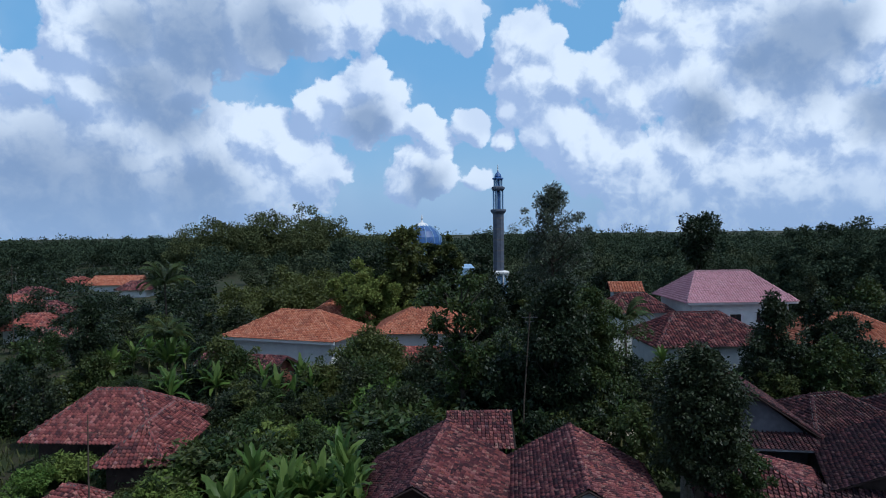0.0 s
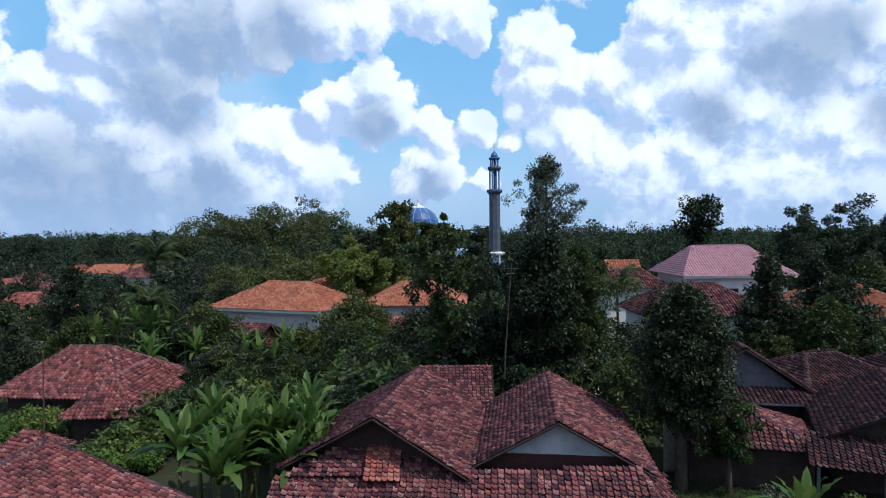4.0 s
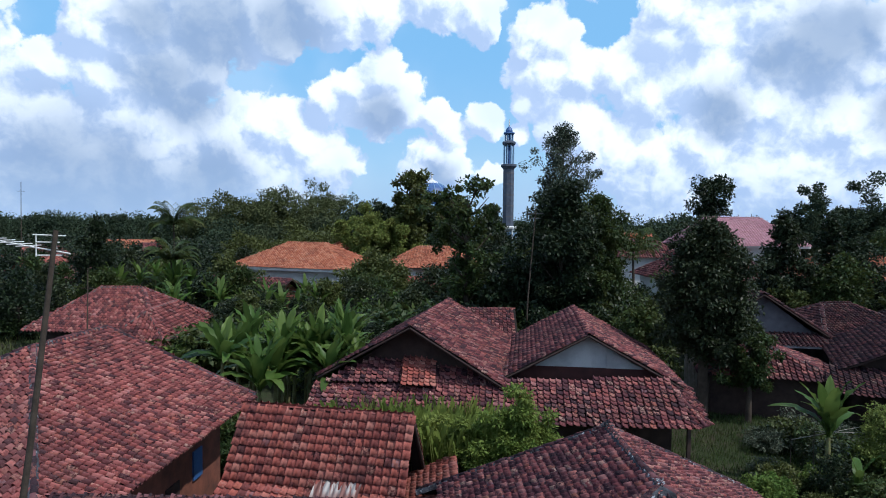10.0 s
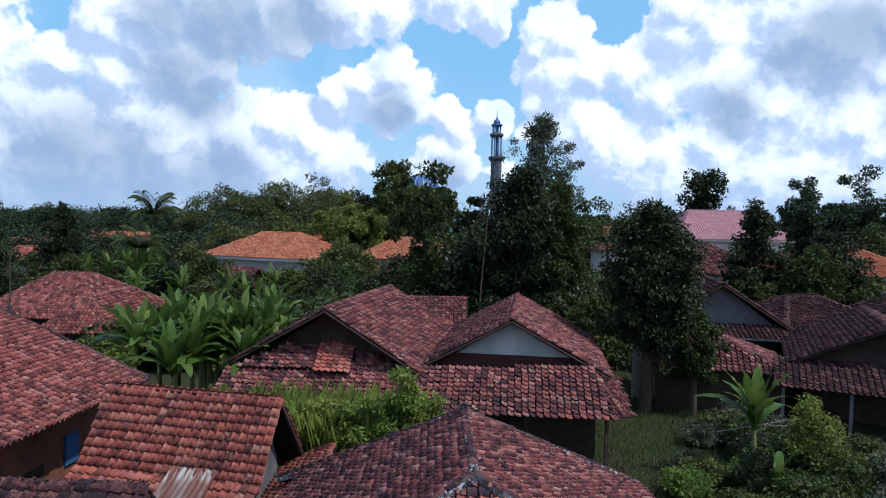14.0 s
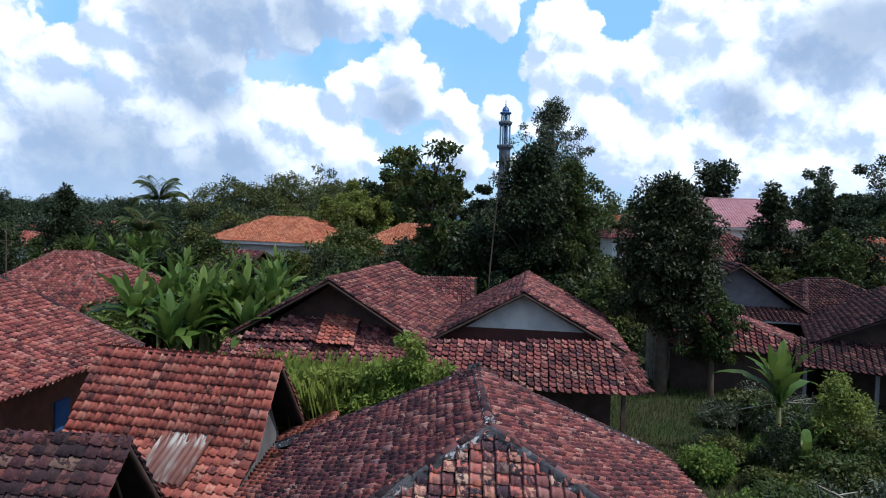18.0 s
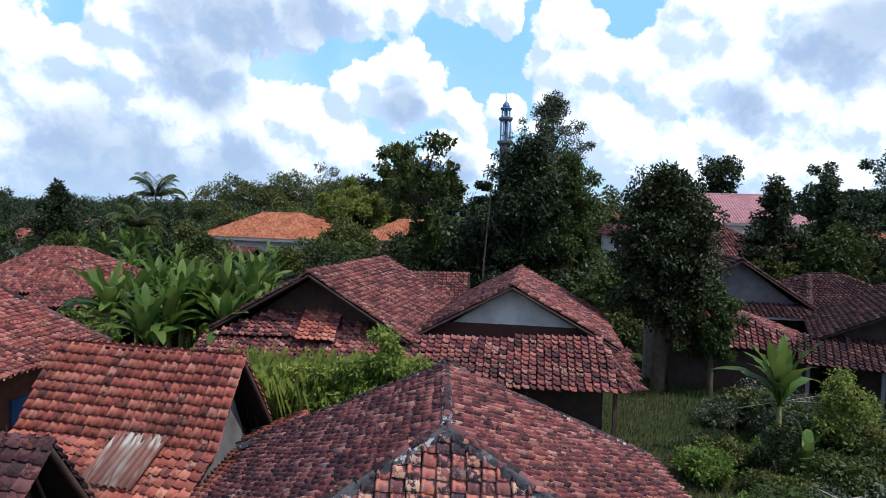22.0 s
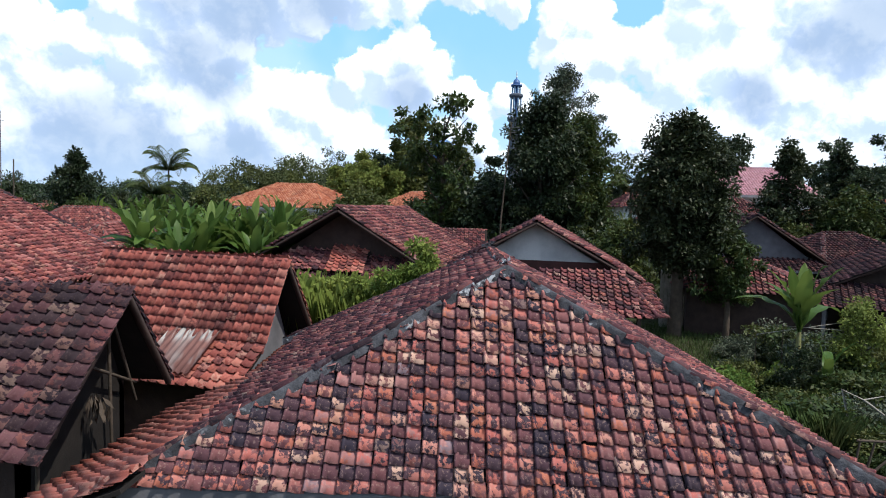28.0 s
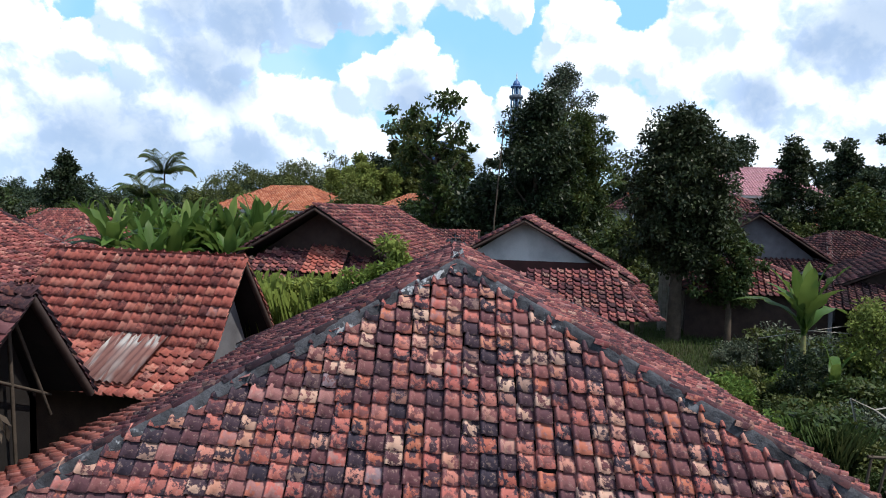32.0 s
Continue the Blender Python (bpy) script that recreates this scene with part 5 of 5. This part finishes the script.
woods("dome_trees", [(-6.6 + 0.55 * i + rng.uniform(-0.4, 0.4), 95 + rng.uniform(-2, 2), 1.7, 16.2 + rng.uniform(-1.2, 0.4)) for i in range(18)], "tall leafy trees before the dome", LEAF, 110)
woods("dark_trees", spread(6, 26, 88, 110, 30, 3.2, 8.0, 12.0), "tall dark trees round the minaret", LEAF_DARK, 90)
woods("right_trees", spread(28, 75, 92, 125, 60, 3.4, 7.0, 13.0), "tall trees behind the pink house", LEAF_FAR, 80)
woods("right_bamboo", spread(47, 80, 84, 98, 52, 2.6, 11.0, 18.5), "tall feathery bamboo at the village edge", LEAF_FAR, 110)
woods("horizon_trees", spread(-210, -120, 215, 290, 24, 5.0, 8.0, 15.0) + spread(-50, 60, 210, 280, 26, 5.0, 11.0, 18.0) + spread(60, 200, 180, 260, 40, 5.0, 11.0, 18.0), "uneven tall trees on the skyline", LEAF_FAR, 60)

for x, y, h in ((-20.0, 58.0, 6.6), (-18.4, 56.5, 5.8), (-6.6, 58.5, 7.2), (-7.8, 57.2, 6.0), (-4.9, 56.8, 6.6)):
    copy_thing(KINDS["leafy"], at(x, y, x * 40, s=h / 5.4))
for i in range(11):
    copy_thing(KINDS["bush" if i % 3 else "light"], at(-10.0 + 0.43 * i, 24.7 + rng.uniform(-0.3, 0.5), i * 70, s=rng.uniform(0.75, 1.15)))

for i in range(9):
    copy_thing(KINDS["bush"], at(-8.4 + 0.5 * i, 25.0 + rng.uniform(-0.3, 0.3), i * 50, s=rng.uniform(0.8, 1.05)))

# ---- bananas ----
for i in range(26):
    x, y = -6.4 + rng.uniform(-3.4, 3.0), 26.5 + rng.uniform(-0.8, 5.5)
    banana(at(x, y, rng.uniform(0, 360)), rng.uniform(2.3, 3.7), 13, "banana plant with broad bright green leaves", "banana grove", rng.uniform(0.85, 1.1), rng.uniform(0.1, 0.5))
for i in range(16):
    x, y = rng.uniform(-24, -10), rng.uniform(51, 57)
    banana(at(x, y, rng.uniform(0, 360)), rng.uniform(2.0, 3.4), 8, "banana plant beside the old wing", "bananas by the wing", 0.95, 0.15)
for i in range(9):
    x, y = rng.uniform(-32, -25), rng.uniform(58, 66)
    banana(at(x, y, rng.uniform(0, 360)), rng.uniform(2.6, 3.8), 9, "banana plant among the village trees", "bananas by the wing", 1.15, 0.3)
for x, y, h, n in ((12.9, 45, 3.0, 6), (12.4, 42.5, 2.6, 6), (-4.4, 27.5, 3.4, 4), (22, 47, 3.6, 7), (19.5, 55, 4.2, 8), (-33, 43, 2.8, 7)):
    banana(at(x, y, rng.uniform(0, 360)), h, n, "banana plant with upright leaves", "lone banana plants", 0.8, 0.35)

banana(at(14.4, 22.4, 20), 2.0, 11, "banana plant with upright leaves", "lone banana plants", 1.0, 0.7)
banana(at(14.4, 20.6, 80), 0.9, 4, "young banana plant with bright yellow-green leaves", "lone banana plants", 0.62, 0.9)

# ---- shrubs and grass close by ----
for x, y, wd, h in ((2.7, 18.0, 0.75, 5.3), (1.9, 18.1, 0.8, 4.6), (1.0, 18.5, 0.7, 4.2), (0.2, 18.9, 0.6, 4.2), (3.5, 18.1, 0.65, 4.7)):
    shrub("light_shrub", at(x, y), wd, h, "lime green bushy shrub behind the outbuilding", LEAF_LIME, 130, 150, 0.055, 2.8)
spots = np.stack([rng.uniform(-2.5, 2.2, 4500), rng.uniform(18.9, 20.4, 4500), np.zeros(4500)], 1)
grass("tall_grass", spots, 3.0, "tall lime green grass behind the outbuilding", LEAF_LIME, wide=0.009)
spots = np.concatenate([np.stack([rng.uniform(9.2, 18, 26000), rng.uniform(9, 34, 26000), np.zeros(26000)], 1)])
grass("yard_grass", spots, 0.22, "short grass and weeds in the yard", wide=0.014)
spots = np.array([12.5, 17.0, 0]) + rng.normal(0, 0.22, (1100, 3)) * np.array([1, 1, 0])
grass("grass_tuft", spots, 0.95, "large tuft of lemon grass", wide=0.014)
spots = np.stack([rng.uniform(-60, -25, 9000), rng.uniform(24, 70, 9000), np.zeros(9000)], 1)
grass("field_grass", spots, 0.5, "rough green grass of the field", wide=0.06)

# ---- a bamboo rail, a dry branch and a plank screen in the garden ----
rail = empty("bamboo_rail", at(0, 0), "low rail of pale bamboo poles on stakes among the shrubs", "fence")
for a, b in (((13.17, 22.6, 1.83), (16.23, 23.0, 2.28)), ((14.0, 22.6, 2.14), (16.08, 23.0, 1.99))):
    v, q = tube([a, b], [0.014, 0.012], 6)
    part("pole", fast_mesh("pole", v, q, PALEWOOD), None, rail)
    for e in (a, b):
        v, q = tube([(e[0], e[1], -0.1), (e[0], e[1], e[2] + 0.03)], [0.014, 0.012], 6)
        part("stake", fast_mesh("stake", v, q, BARK), None, rail)
dry = empty("dry_branch", at(0, 0), "bare bleached branch leaning over the weeds", "branch")
for name, pts in (("bough", [(13.4, 17.3, -0.05), (12.82, 17.0, 1.63), (13.32, 17.0, 1.4), (13.77, 17.0, 1.5)]), ("twig", [(13.32, 17.0, 1.4), (13.82, 17.0, 1.05)])):
    v, q = tube(pts, [0.028, 0.024, 0.02, 0.012][:len(pts)], 6)
    part(name, fast_mesh(name, v, q, PALEWOOD), None, dry)
screen = empty("plank_screen", at(0, 0), "short screen of weathered pale planks", "fence")
for i in range(7):
    part("plank", box(13.13 + 0.19 * i, 33.5, -0.1, 13.13 + 0.19 * i + 0.17, 33.53, 2.76 - 0.06 * (i % 3), 0.004), PALEWOOD, screen)
sticks = empty("stick_fence", at(0, 0), "rough broken fence of dark crooked sticks", "fence")
for name, a, b in (("stick", (11.40, 14.2, -0.1), (11.66, 14.2, 1.42)), ("stick", (11.61, 14.25, -0.1), (11.94, 14.2, 1.4)), ("stick", (12.36, 14.2, -0.1), (12.26, 14.2, 1.33)), ("rail", (11.59, 14.2, 1.38), (12.56, 14.2, 1.33)), ("brace", (11.92, 14.2, 0.75), (12.27, 14.2, 1.1))):
    mid = (Vector(a) + Vector(b)) / 2 + Vector((0.03, 0, 0.02))
    v, q = tube([a, mid, b], [0.03, 0.026, 0.022], 6)
    part(name, fast_mesh(name, v, q, BARK), None, sticks)
